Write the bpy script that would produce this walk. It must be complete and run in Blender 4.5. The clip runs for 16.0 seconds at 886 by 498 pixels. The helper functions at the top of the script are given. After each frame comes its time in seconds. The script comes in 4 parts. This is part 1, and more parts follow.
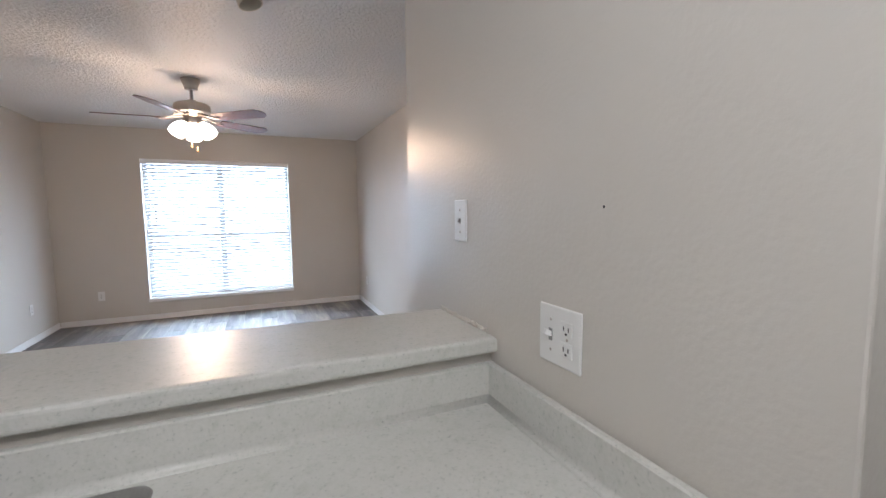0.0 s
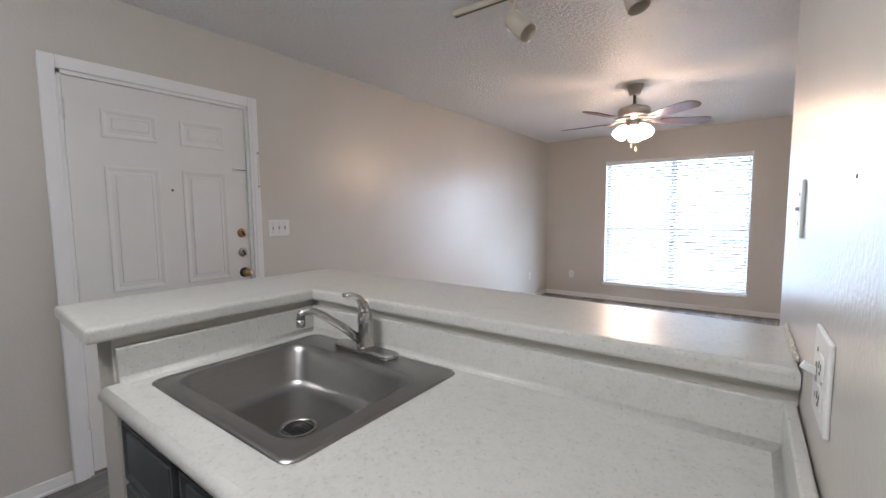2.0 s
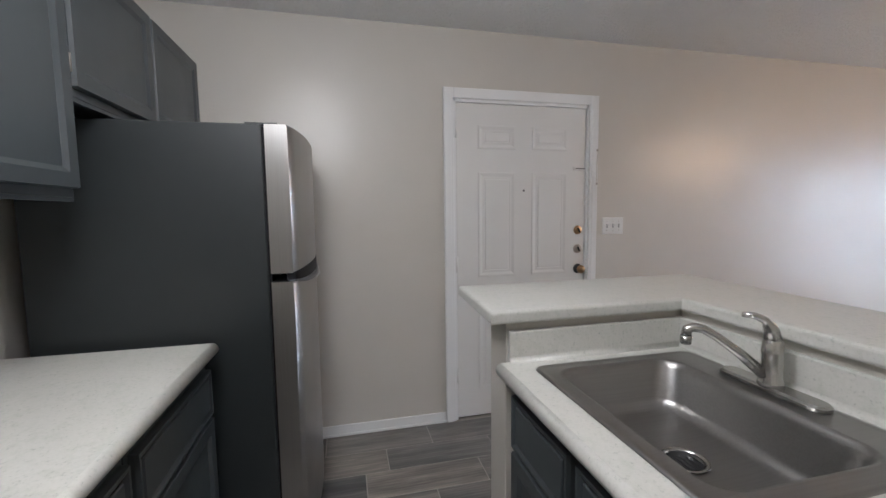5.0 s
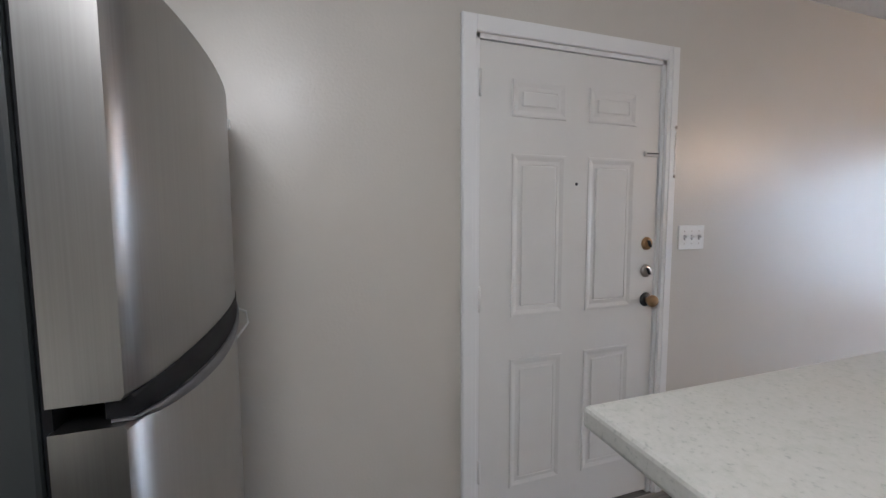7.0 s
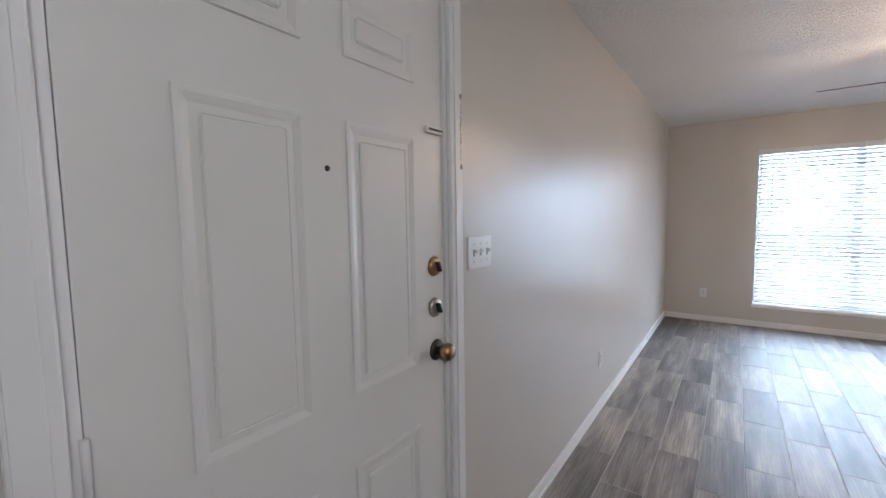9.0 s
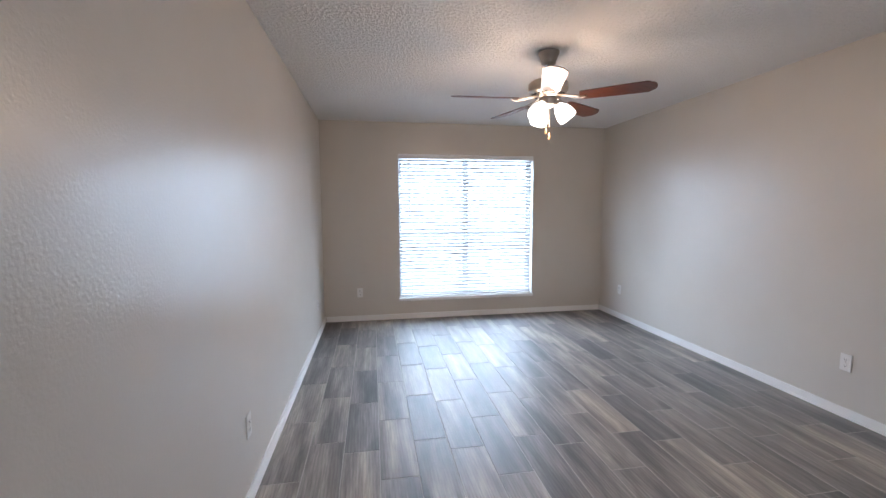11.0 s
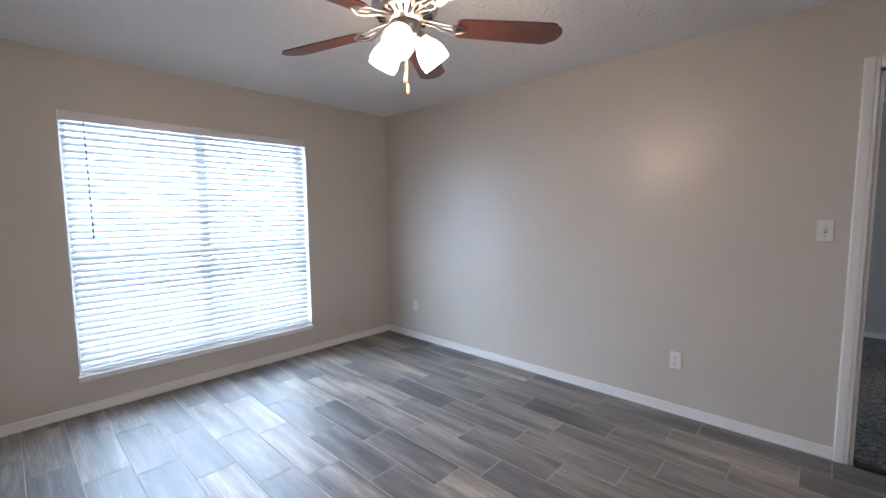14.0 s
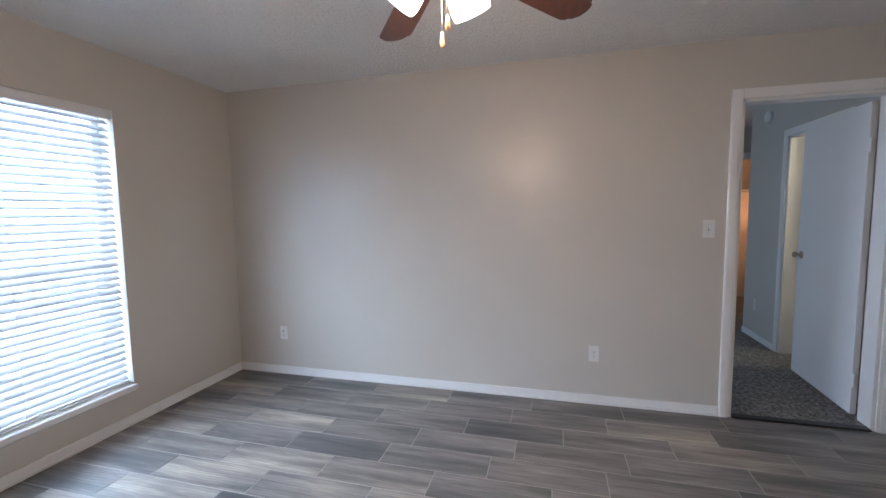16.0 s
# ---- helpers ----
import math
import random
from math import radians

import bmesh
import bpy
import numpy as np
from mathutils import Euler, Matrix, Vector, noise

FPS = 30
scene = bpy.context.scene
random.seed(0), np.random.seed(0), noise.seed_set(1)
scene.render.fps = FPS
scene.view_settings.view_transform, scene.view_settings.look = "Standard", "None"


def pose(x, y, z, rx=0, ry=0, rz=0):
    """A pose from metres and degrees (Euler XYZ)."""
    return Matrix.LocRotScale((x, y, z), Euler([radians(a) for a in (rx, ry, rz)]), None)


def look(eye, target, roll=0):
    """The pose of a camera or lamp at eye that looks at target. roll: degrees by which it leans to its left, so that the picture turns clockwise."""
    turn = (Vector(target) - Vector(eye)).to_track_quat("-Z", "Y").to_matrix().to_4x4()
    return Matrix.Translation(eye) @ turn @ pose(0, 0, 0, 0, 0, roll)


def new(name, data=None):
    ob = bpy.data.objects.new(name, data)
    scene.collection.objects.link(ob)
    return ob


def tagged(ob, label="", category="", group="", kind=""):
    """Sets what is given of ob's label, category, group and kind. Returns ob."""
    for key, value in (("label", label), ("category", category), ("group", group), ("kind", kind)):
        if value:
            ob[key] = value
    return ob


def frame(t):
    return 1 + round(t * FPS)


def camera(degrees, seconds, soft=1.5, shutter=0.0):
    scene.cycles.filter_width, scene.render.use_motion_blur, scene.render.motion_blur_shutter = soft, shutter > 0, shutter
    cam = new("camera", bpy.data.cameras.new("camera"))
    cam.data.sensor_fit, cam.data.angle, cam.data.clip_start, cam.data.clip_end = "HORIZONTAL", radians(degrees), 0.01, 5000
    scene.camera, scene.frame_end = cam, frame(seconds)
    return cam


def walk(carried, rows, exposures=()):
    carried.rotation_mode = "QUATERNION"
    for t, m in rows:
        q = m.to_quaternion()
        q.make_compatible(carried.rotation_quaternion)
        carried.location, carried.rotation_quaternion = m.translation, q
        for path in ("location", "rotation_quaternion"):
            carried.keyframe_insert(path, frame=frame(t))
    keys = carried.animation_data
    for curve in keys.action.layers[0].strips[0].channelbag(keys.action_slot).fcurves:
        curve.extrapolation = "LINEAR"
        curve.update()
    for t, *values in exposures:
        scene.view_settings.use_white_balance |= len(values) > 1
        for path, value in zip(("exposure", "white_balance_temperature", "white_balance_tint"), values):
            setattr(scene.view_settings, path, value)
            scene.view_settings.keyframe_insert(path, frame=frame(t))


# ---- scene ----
cam = camera(94.0, 16.0)
# seconds, eye, target, roll
EXPO = [(0.0, 0.40, 5500, 10.5), (2.5, 0.58, 5500, 10.5), (5.0, 0.54, 5500, 10.5), (8.0, 0.45, 5420, 10), (10.0, 0.36, 5420, 10), (12.5, 0.18, 5350, 10), (16.0, 0.18, 5320, 10)]
PATH = [
    (0, (-0.171, -0.024, 1.373), (0.644, 1.793, 1.189), -0.6),
    (0.5, (-0.056, -0.039, 1.357), (0.285, 1.923, 1.175), -0.7),
    (1, (0.059, -0.081, 1.355), (-0.128, 1.902, 1.173), -0.8),
    (1.5, (0.182, -0.068, 1.369), (-0.52, 1.796, 1.186), -0.7),
    (2, (0.259, -0.104, 1.344), (-0.926, 1.497, 1.168), -0.5),
    (2.5, (0.324, -0.161, 1.33), (-1.212, 1.106, 1.15), -0.6),
    (3, (0.34, -0.236, 1.324), (-1.395, 0.741, 1.139), -0.4),
    (3.5, (0.362, -0.256, 1.311), (-1.477, 0.509, 1.128), -0.3),
    (4, (0.356, -0.29, 1.32), (-1.537, 0.327, 1.132), -0.2),
    (4.5, (0.27, -0.293, 1.344), (-1.653, 0.224, 1.156), -0.3),
    (5, (0.078, -0.234, 1.357), (-1.86, 0.227, 1.176), -0.7),
    (5.2, (-0.008, -0.232, 1.352), (-1.947, 0.226, 1.176), -0.8),
    (7.5, (-1.184, -0.199, 1.365), (-2.998, 0.628, 1.201), -0.2),
    (8, (-1.396, -0.08, 1.372), (-3.081, 0.986, 1.215), -0.6),
    (8.5, (-1.548, 0.073, 1.38), (-3.029, 1.408, 1.224), -0.9),
    (9, (-1.676, 0.29, 1.378), (-2.83, 1.915, 1.214), -0.9),
    (9.5, (-1.764, 0.538, 1.392), (-2.557, 2.365, 1.213), -0.8),
    (10, (-1.813, 0.744, 1.395), (-2.243, 2.689, 1.211), -0.7),
    (12.3, (-1.761, 1.778, 1.396), (-0.808, 3.525, 1.199), -0.8),
    (12.5, (-1.729, 1.865, 1.405), (-0.742, 3.593, 1.209), -1.1),
    (13, (-1.749, 2.117, 1.407), (-0.631, 3.764, 1.213), -0.8),
    (13.5, (-1.775, 2.377, 1.394), (-0.498, 3.905, 1.21), -0.6),
    (14, (-1.788, 2.639, 1.384), (-0.334, 4.0, 1.204), -0.5),
    (14.5, (-1.732, 2.862, 1.375), (-0.138, 4.058, 1.203), -0.4),
    (15, (-1.777, 3.173, 1.388), (-0.033, 4.137, 1.214), -0.6),
    (15.5, (-1.794, 3.419, 1.369), (0.059, 4.153, 1.204), -0.7),
    (16, (-1.803, 3.638, 1.389), (0.122, 4.153, 1.216), -0.8),
]
walk(cam, [(t, look(eye, target, roll)) for t, eye, target, roll in PATH], exposures=EXPO)

# ---------- world and light ----------
world = bpy.data.worlds.new("sky")
scene.world = world
world.use_nodes = True
wn = world.node_tree.nodes
sky = wn.new("ShaderNodeTexSky")
sky.sky_type = "NISHITA"
sky.sun_disc = False
sky.sun_elevation, sky.sun_rotation = radians(50), radians(200)
world.node_tree.links.new(sky.outputs[0], wn["Background"].inputs[0])
wn["Background"].inputs[1].default_value = 0.12


def lamp(name, kind, where, watts, colour, **more):
    data = bpy.data.lights.new(name, kind)
    data.energy, data.color = watts, colour
    for key, value in more.items():
        if key == "size":
            data.shape, data.size, data.size_y = "RECTANGLE", value[0], value[1]
        if key == "radius":
            data.shadow_soft_size = value
        if key == "angle":
            data.angle = value
    ob = new(name, data)
    ob.matrix_world = where
    return ob


sun = lamp("sun", "SUN", look((0, 0, 10), (3, -2, 0)), 2.0, (1.0, 0.95, 0.88), angle=radians(0.5))
# sky light in the window opening, the lamps of the fan, the kitchen's and the other rooms' fixtures, an added hall fill
lamp("window_light", "AREA", look((-0.608, 6.60, 1.165), (-0.608, 0, 1.165)), 92, (0.84, 0.92, 1.0), size=(1.74, 1.76))
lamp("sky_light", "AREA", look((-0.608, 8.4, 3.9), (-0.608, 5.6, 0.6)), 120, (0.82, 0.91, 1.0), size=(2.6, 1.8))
FAN = Vector((-0.607, 3.945, 2.45))
lamp("fan_lamp", "POINT", pose(FAN.x, FAN.y, 1.97), 35, (1.0, 0.62, 0.36), radius=0.2)
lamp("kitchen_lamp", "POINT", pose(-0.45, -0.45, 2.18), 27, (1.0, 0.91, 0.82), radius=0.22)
# added area lamp that brightens the hall; no source is known there
lamp("hall_fill_light", "AREA", look((2.9, 5.15, 1.35), (2.9, 0, 1.0)), 14, (0.80, 0.90, 1.0), size=(1.36, 1.36))
lamp("bathroom_lamp", "POINT", pose(2.3, 0.7, 2.1), 22, (1.0, 0.80, 0.50), radius=0.06)
lamp("closet_lamp", "POINT", pose(4.95, 0.55, 1.35), 8, (1.0, 0.42, 0.15), radius=0.06)


# ---------- materials ----------
def material(name, colour, rough=0.5, metal=0.0, build=None, spec=0.5):
    m = bpy.data.materials.new(name)
    m.use_nodes = True
    nt = m.node_tree
    b = nt.nodes["Principled BSDF"]
    b.inputs["Base Color"].default_value = (*colour, 1)
    b.inputs["Roughness"].default_value = rough
    b.inputs["Metallic"].default_value = metal
    b.inputs["Specular IOR Level"].default_value = spec
    if build:
        build(nt, b)
    return m


def coords(nt, scale=(1, 1, 1), space="Object"):
    tc, mp = nt.nodes.new("ShaderNodeTexCoord"), nt.nodes.new("ShaderNodeMapping")
    mp.inputs["Scale"].default_value = scale
    nt.links.new(tc.outputs[space], mp.inputs["Vector"])
    return mp.outputs[0]


def noise_tex(nt, vec, scale, detail=4, rough=0.55):
    n = nt.nodes.new("ShaderNodeTexNoise")
    n.inputs["Scale"].default_value, n.inputs["Detail"].default_value, n.inputs["Roughness"].default_value = scale, detail, rough
    nt.links.new(vec, n.inputs["Vector"])
    return n.outputs["Fac"]


def ramp(nt, fac, stops):
    r = nt.nodes.new("ShaderNodeValToRGB")
    while len(r.color_ramp.elements) < len(stops):
        r.color_ramp.elements.new(0.5)
    for e, (p, c) in zip(r.color_ramp.elements, stops):
        e.position, e.color = p, (*c, 1)
    nt.links.new(fac, r.inputs[0])
    return r.outputs[0]


def mix(nt, fac, a, b, kind="MIX"):
    m = nt.nodes.new("ShaderNodeMix")
    m.data_type, m.blend_type = "RGBA", kind
    for value, socket in ((fac, m.inputs[0]), (a, m.inputs[6]), (b, m.inputs[7])):
        if isinstance(value, (int, float)):
            socket.default_value = value
        elif isinstance(value, tuple):
            socket.default_value = (*value, 1)
        else:
            nt.links.new(value, socket)
    return m.outputs[2]


def bump(nt, b, height, strength, distance):
    n = nt.nodes.new("ShaderNodeBump")
    n.inputs["Strength"].default_value, n.inputs["Distance"].default_value = strength, distance
    nt.links.new(height, n.inputs["Height"])
    nt.links.new(n.outputs[0], b.inputs["Normal"])


def vary_rough(nt, b, fac, low, high):
    m = nt.nodes.new("ShaderNodeMapRange")
    m.inputs["To Min"].default_value, m.inputs["To Max"].default_value = low, high
    nt.links.new(fac, m.inputs[0])
    nt.links.new(m.outputs[0], b.inputs["Roughness"])


def paint(lo, hi, peel, strength, rough=(0.3, 0.42)):
    def go(nt, b):
        v = coords(nt)
        big = noise_tex(nt, v, 1.3, 3)
        nt.links.new(ramp(nt, big, [(0.3, lo), (0.7, hi)]), b.inputs["Base Color"])
        n = noise_tex(nt, v, peel, 3, 0.5)
        bump(nt, b, n, strength, 0.004)
        vary_rough(nt, b, noise_tex(nt, v, 4, 3), *rough)
    return go


WALL = material("wall_paint", (0.5, 0.46, 0.42), build=paint((0.556, 0.528, 0.478), (0.586, 0.558, 0.508), 95, 0.22, (0.26, 0.36)), spec=0.55)
WHITE = material("white_paint", (0.8, 0.8, 0.79), build=paint((0.77, 0.77, 0.765), (0.82, 0.82, 0.81), 28, 0.06))
DOORW = material("door_paint", (0.8, 0.8, 0.79), build=paint((0.69, 0.68, 0.655), (0.74, 0.73, 0.705), 40, 0.05))
INNERW = material("hollow_door_paint", (0.78, 0.78, 0.78), build=paint((0.74, 0.75, 0.76), (0.78, 0.79, 0.80), 40, 0.04, (0.45, 0.6)))


def ceiling_build(nt, b):
    v = coords(nt)
    nt.links.new(ramp(nt, noise_tex(nt, v, 1.0, 3), [(0.3, (0.84, 0.845, 0.84)), (0.7, (0.88, 0.885, 0.88))]), b.inputs["Base Color"])
    n = noise_tex(nt, v, 42, 5, 0.6)
    h = ramp(nt, n, [(0.42, (0, 0, 0)), (0.62, (1, 1, 1))])
    bump(nt, b, h, 0.7, 0.011)
    b.inputs["Roughness"].default_value = 0.42


CEIL = material("textured_ceiling", (0.65, 0.65, 0.65), build=ceiling_build)


def plank_build(nt, b):
    info = nt.nodes.new("ShaderNodeObjectInfo")
    v = coords(nt, (1, 1, 1))
    off = nt.nodes.new("ShaderNodeVectorMath")
    off.operation = "MULTIPLY_ADD"
    rnd = nt.nodes.new("ShaderNodeCombineXYZ")
    for i in range(3):
        nt.links.new(info.outputs["Random"], rnd.inputs[i])
    nt.links.new(rnd.outputs[0], off.inputs[0])
    off.inputs[1].default_value = (37, 53, 11)
    nt.links.new(v, off.inputs[2])
    st = nt.nodes.new("ShaderNodeMapping")
    st.inputs["Scale"].default_value = (10, 1.1, 1)
    nt.links.new(off.outputs[0], st.inputs["Vector"])
    grain = noise_tex(nt, st.outputs[0], 1.0, 6, 0.6)
    st2 = nt.nodes.new("ShaderNodeMapping")
    st2.inputs["Scale"].default_value = (120, 6, 1)
    nt.links.new(off.outputs[0], st2.inputs["Vector"])
    fine = noise_tex(nt, st2.outputs[0], 1.0, 5, 0.7)
    wave = nt.nodes.new("ShaderNodeTexWave")
    wave.wave_type, wave.rings_direction = "RINGS", "Z"
    st3 = nt.nodes.new("ShaderNodeMapping")
    st3.inputs["Scale"].default_value = (7, 0.9, 1)
    nt.links.new(off.outputs[0], st3.inputs["Vector"])
    nt.links.new(st3.outputs[0], wave.inputs["Vector"])
    for key, value in (("Scale", 2.6), ("Distortion", 5.0), ("Detail", 3.0), ("Detail Scale", 1.2)):
        wave.inputs[key].default_value = value
    base = ramp(nt, grain, [(0.33, (0.085, 0.083, 0.084)), (0.45, (0.17, 0.162, 0.155)), (0.55, (0.265, 0.247, 0.226)), (0.68, (0.42, 0.385, 0.345))])
    tone = ramp(nt, info.outputs["Random"], [(0.0, (0.60, 0.62, 0.66)), (0.3, (0.86, 0.86, 0.88)), (0.7, (1.0, 0.985, 0.96)), (1.0, (1.24, 1.19, 1.12))])
    c = mix(nt, 1.0, base, tone, "MULTIPLY")
    f = ramp(nt, fine, [(0.35, (0.74, 0.74, 0.74)), (0.65, (1.12, 1.12, 1.12))])
    w = ramp(nt, wave.outputs["Fac"], [(0.1, (0.78, 0.78, 0.79)), (0.6, (1.05, 1.05, 1.05))])
    c = mix(nt, 0.6, c, w, "MULTIPLY")
    nt.links.new(mix(nt, 0.9, c, f, "MULTIPLY"), b.inputs["Base Color"])
    bump(nt, b, fine, 0.12, 0.002)
    vary_rough(nt, b, grain, 0.40, 0.50)


PLANK = material("wood_look_tile", (0.25, 0.23, 0.2), build=plank_build, spec=0.85)
GROUT = material("grout", (0.40, 0.38, 0.35), 0.8)


def laminate_build(nt, b):
    v = coords(nt)
    n = noise_tex(nt, v, 140, 4, 0.6)
    c = ramp(nt, n, [(0.29, (0.40, 0.415, 0.385)), (0.40, (0.56, 0.557, 0.52)), (0.7, (0.60, 0.595, 0.56))])
    big = noise_tex(nt, v, 34, 5, 0.7)
    d = ramp(nt, big, [(0.34, (0.91, 0.93, 0.91)), (0.50, (1, 1, 1))])
    nt.links.new(mix(nt, 1.0, c, d, "MULTIPLY"), b.inputs["Base Color"])
    vary_rough(nt, b, noise_tex(nt, v, 3, 3), 0.26, 0.36)
    bump(nt, b, n, 0.03, 0.001)


LAMINATE = material("speckled_laminate", (0.7, 0.7, 0.65), build=laminate_build)


def cabinet_build(nt, b):
    v = coords(nt)
    nt.links.new(ramp(nt, noise_tex(nt, v, 2.5, 4), [(0.3, (0.048, 0.056, 0.060)), (0.7, (0.060, 0.069, 0.073))]), b.inputs["Base Color"])
    st = noise_tex(nt, coords(nt, (90, 90, 7)), 1, 4)
    bump(nt, b, st, 0.08, 0.001)
    vary_rough(nt, b, noise_tex(nt, v, 6, 3), 0.3, 0.45)


CAB = material("slate_grey_cabinet_paint", (0.055, 0.063, 0.067), build=cabinet_build)
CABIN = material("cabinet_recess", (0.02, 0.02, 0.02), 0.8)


def steel_build(scale, dark):
    def go(nt, b):
        n = noise_tex(nt, coords(nt, scale), 1, 5, 0.6)
        nt.links.new(ramp(nt, n, [(0.3, tuple(c * 0.9 for c in dark)), (0.7, dark)]), b.inputs["Base Color"])
        m = noise_tex(nt, coords(nt), 5, 4)
        vary_rough(nt, b, m, 0.26, 0.42)
        bump(nt, b, n, 0.05, 0.0005)
    return go


STEEL = material("brushed_steel", (0.5, 0.49, 0.47), 0.3, 1.0, steel_build((300, 300, 3), (0.38, 0.37, 0.355)))
SINK = material("satin_sink_steel", (0.42, 0.41, 0.40), 0.3, 1.0, steel_build((200, 4, 200), (0.37, 0.362, 0.352)))
NICKEL = material("brushed_nickel", (0.46, 0.42, 0.38), 0.32, 1.0)
CHROME = material("faucet_nickel", (0.50, 0.49, 0.47), 0.24, 1.0)
BRASS = material("worn_brass", (0.42, 0.27, 0.14), 0.32, 1.0)
DARKMETAL = material("dark_metal", (0.06, 0.06, 0.06), 0.4, 0.8)


def fridge_side_build(nt, b):
    v = coords(nt)
    n = noise_tex(nt, v, 260, 2)
    bump(nt, b, n, 0.1, 0.001)
    nt.links.new(ramp(nt, noise_tex(nt, v, 3, 4), [(0.3, (0.021, 0.025, 0.026)), (0.7, (0.028, 0.032, 0.033))]), b.inputs["Base Color"])


FSIDE = material("charcoal_fridge_side", (0.035, 0.038, 0.038), 0.42, build=fridge_side_build)
BLACK = material("black_plastic", (0.009, 0.009, 0.010), 0.6, spec=0.15)
PLASTIC = material("white_plastic", (0.75, 0.75, 0.73), 0.35)
GREYBAR = material("grey_print", (0.25, 0.25, 0.25), 0.5)
LIP = material("grey_plastic", (0.10, 0.10, 0.105), 0.45)
SLOT = material("dark_slot", (0.03, 0.03, 0.03), 0.6)
CREAM = material("cream_metal", (0.68, 0.63, 0.52), 0.45)


def wood_build(nt, b):
    n = noise_tex(nt, coords(nt, (3, 60, 60)), 1, 6, 0.6)
    nt.links.new(ramp(nt, n, [(0.3, (0.045, 0.014, 0.008)), (0.7, (0.11, 0.032, 0.016))]), b.inputs["Base Color"])
    b.inputs["Roughness"].default_value = 0.28


BLADE = material("cherry_blade", (0.08, 0.025, 0.012), build=wood_build, spec=0.7)
KNOBW = material("pale_wood", (0.55, 0.36, 0.18), 0.4)


def slat_build(nt, b):
    b.inputs["Roughness"].default_value = 0.4
    tr = nt.nodes.new("ShaderNodeBsdfTranslucent")
    tr.inputs[0].default_value = (0.75, 0.78, 0.8, 1)
    ms = nt.nodes.new("ShaderNodeMixShader")
    ms.inputs[0].default_value = 0.08
    nt.links.new(b.outputs[0], ms.inputs[1])
    nt.links.new(tr.outputs[0], ms.inputs[2])
    nt.links.new(ms.outputs[0], nt.nodes["Material Output"].inputs[0])


SLAT = material("white_vinyl_slat", (0.60, 0.62, 0.64), build=slat_build)
VINYL = material("white_vinyl_frame", (0.75, 0.76, 0.77), 0.4)


def glass_build(nt, b):
    b.inputs["Transmission Weight"].default_value = 1.0
    b.inputs["IOR"].default_value = 1.45


GLASS = material("window_glass", (0.95, 0.97, 0.97), 0.02, build=glass_build)


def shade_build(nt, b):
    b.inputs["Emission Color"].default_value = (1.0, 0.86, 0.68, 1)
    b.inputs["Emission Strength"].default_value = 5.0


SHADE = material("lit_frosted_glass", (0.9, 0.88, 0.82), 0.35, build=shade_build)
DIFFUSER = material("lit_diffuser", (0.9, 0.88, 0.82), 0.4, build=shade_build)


def carpet_build(nt, b):
    v = coords(nt)
    n = noise_tex(nt, v, 48, 5, 0.75)
    nt.links.new(ramp(nt, n, [(0.36, (0.07, 0.065, 0.06)), (0.5, (0.24, 0.225, 0.21)), (0.64, (0.46, 0.44, 0.415))]), b.inputs["Base Color"])
    bump(nt, b, n, 1.0, 0.03)
    b.inputs["Roughness"].default_value = 0.95


CARPET = material("grey_brown_carpet", (0.16, 0.15, 0.14), build=carpet_build)
CAULK = material("rough_caulk", (0.62, 0.58, 0.52), 0.7)

# ---------- mesh helpers ----------
ORIGIN = {}


def box(bm, x0, y0, z0, x1, y1, z1, bevel=0.0, seg=2):
    x0, x1 = min(x0, x1), max(x0, x1)
    y0, y1 = min(y0, y1), max(y0, y1)
    z0, z1 = min(z0, z1), max(z0, z1)
    m = Matrix.Translation(((x0 + x1) / 2, (y0 + y1) / 2, (z0 + z1) / 2)) @ Matrix.Diagonal((x1 - x0, y1 - y0, z1 - z0, 1))
    r = bmesh.ops.create_cube(bm, size=1, matrix=m)
    if bevel:
        edges = {e for v in r["verts"] for e in v.link_edges}
        bmesh.ops.bevel(bm, geom=list(edges), offset=bevel, segments=seg, affect="EDGES", profile=0.5)
    return bm


def boxes(*sizes, bevel=0.0):
    bm = bmesh.new()
    for s in sizes:
        box(bm, *s, bevel=bevel)
    return bm


def lathe(profile, m=Matrix(), seg=24, bm=None):
    """A turned shape: profile of (radius, height) about the local z axis."""
    bm = bm or bmesh.new()
    rings = []
    for r, z in profile:
        if r < 1e-5:
            rings.append([bm.verts.new(m @ Vector((0, 0, z)))])
        else:
            rings.append([bm.verts.new(m @ Vector((r * math.cos(2 * math.pi * i / seg), r * math.sin(2 * math.pi * i / seg), z))) for i in range(seg)])
    for a, c in zip(rings, rings[1:]):
        for i in range(seg):
            j = (i + 1) % seg
            q = [a[i % len(a)], a[j % len(a)], c[j % len(c)], c[i % len(c)]]
            q = list(dict.fromkeys(q))
            if len(q) > 2:
                f = bm.faces.new(q)
                f.smooth = True
    bmesh.ops.recalc_face_normals(bm, faces=bm.faces)
    return bm


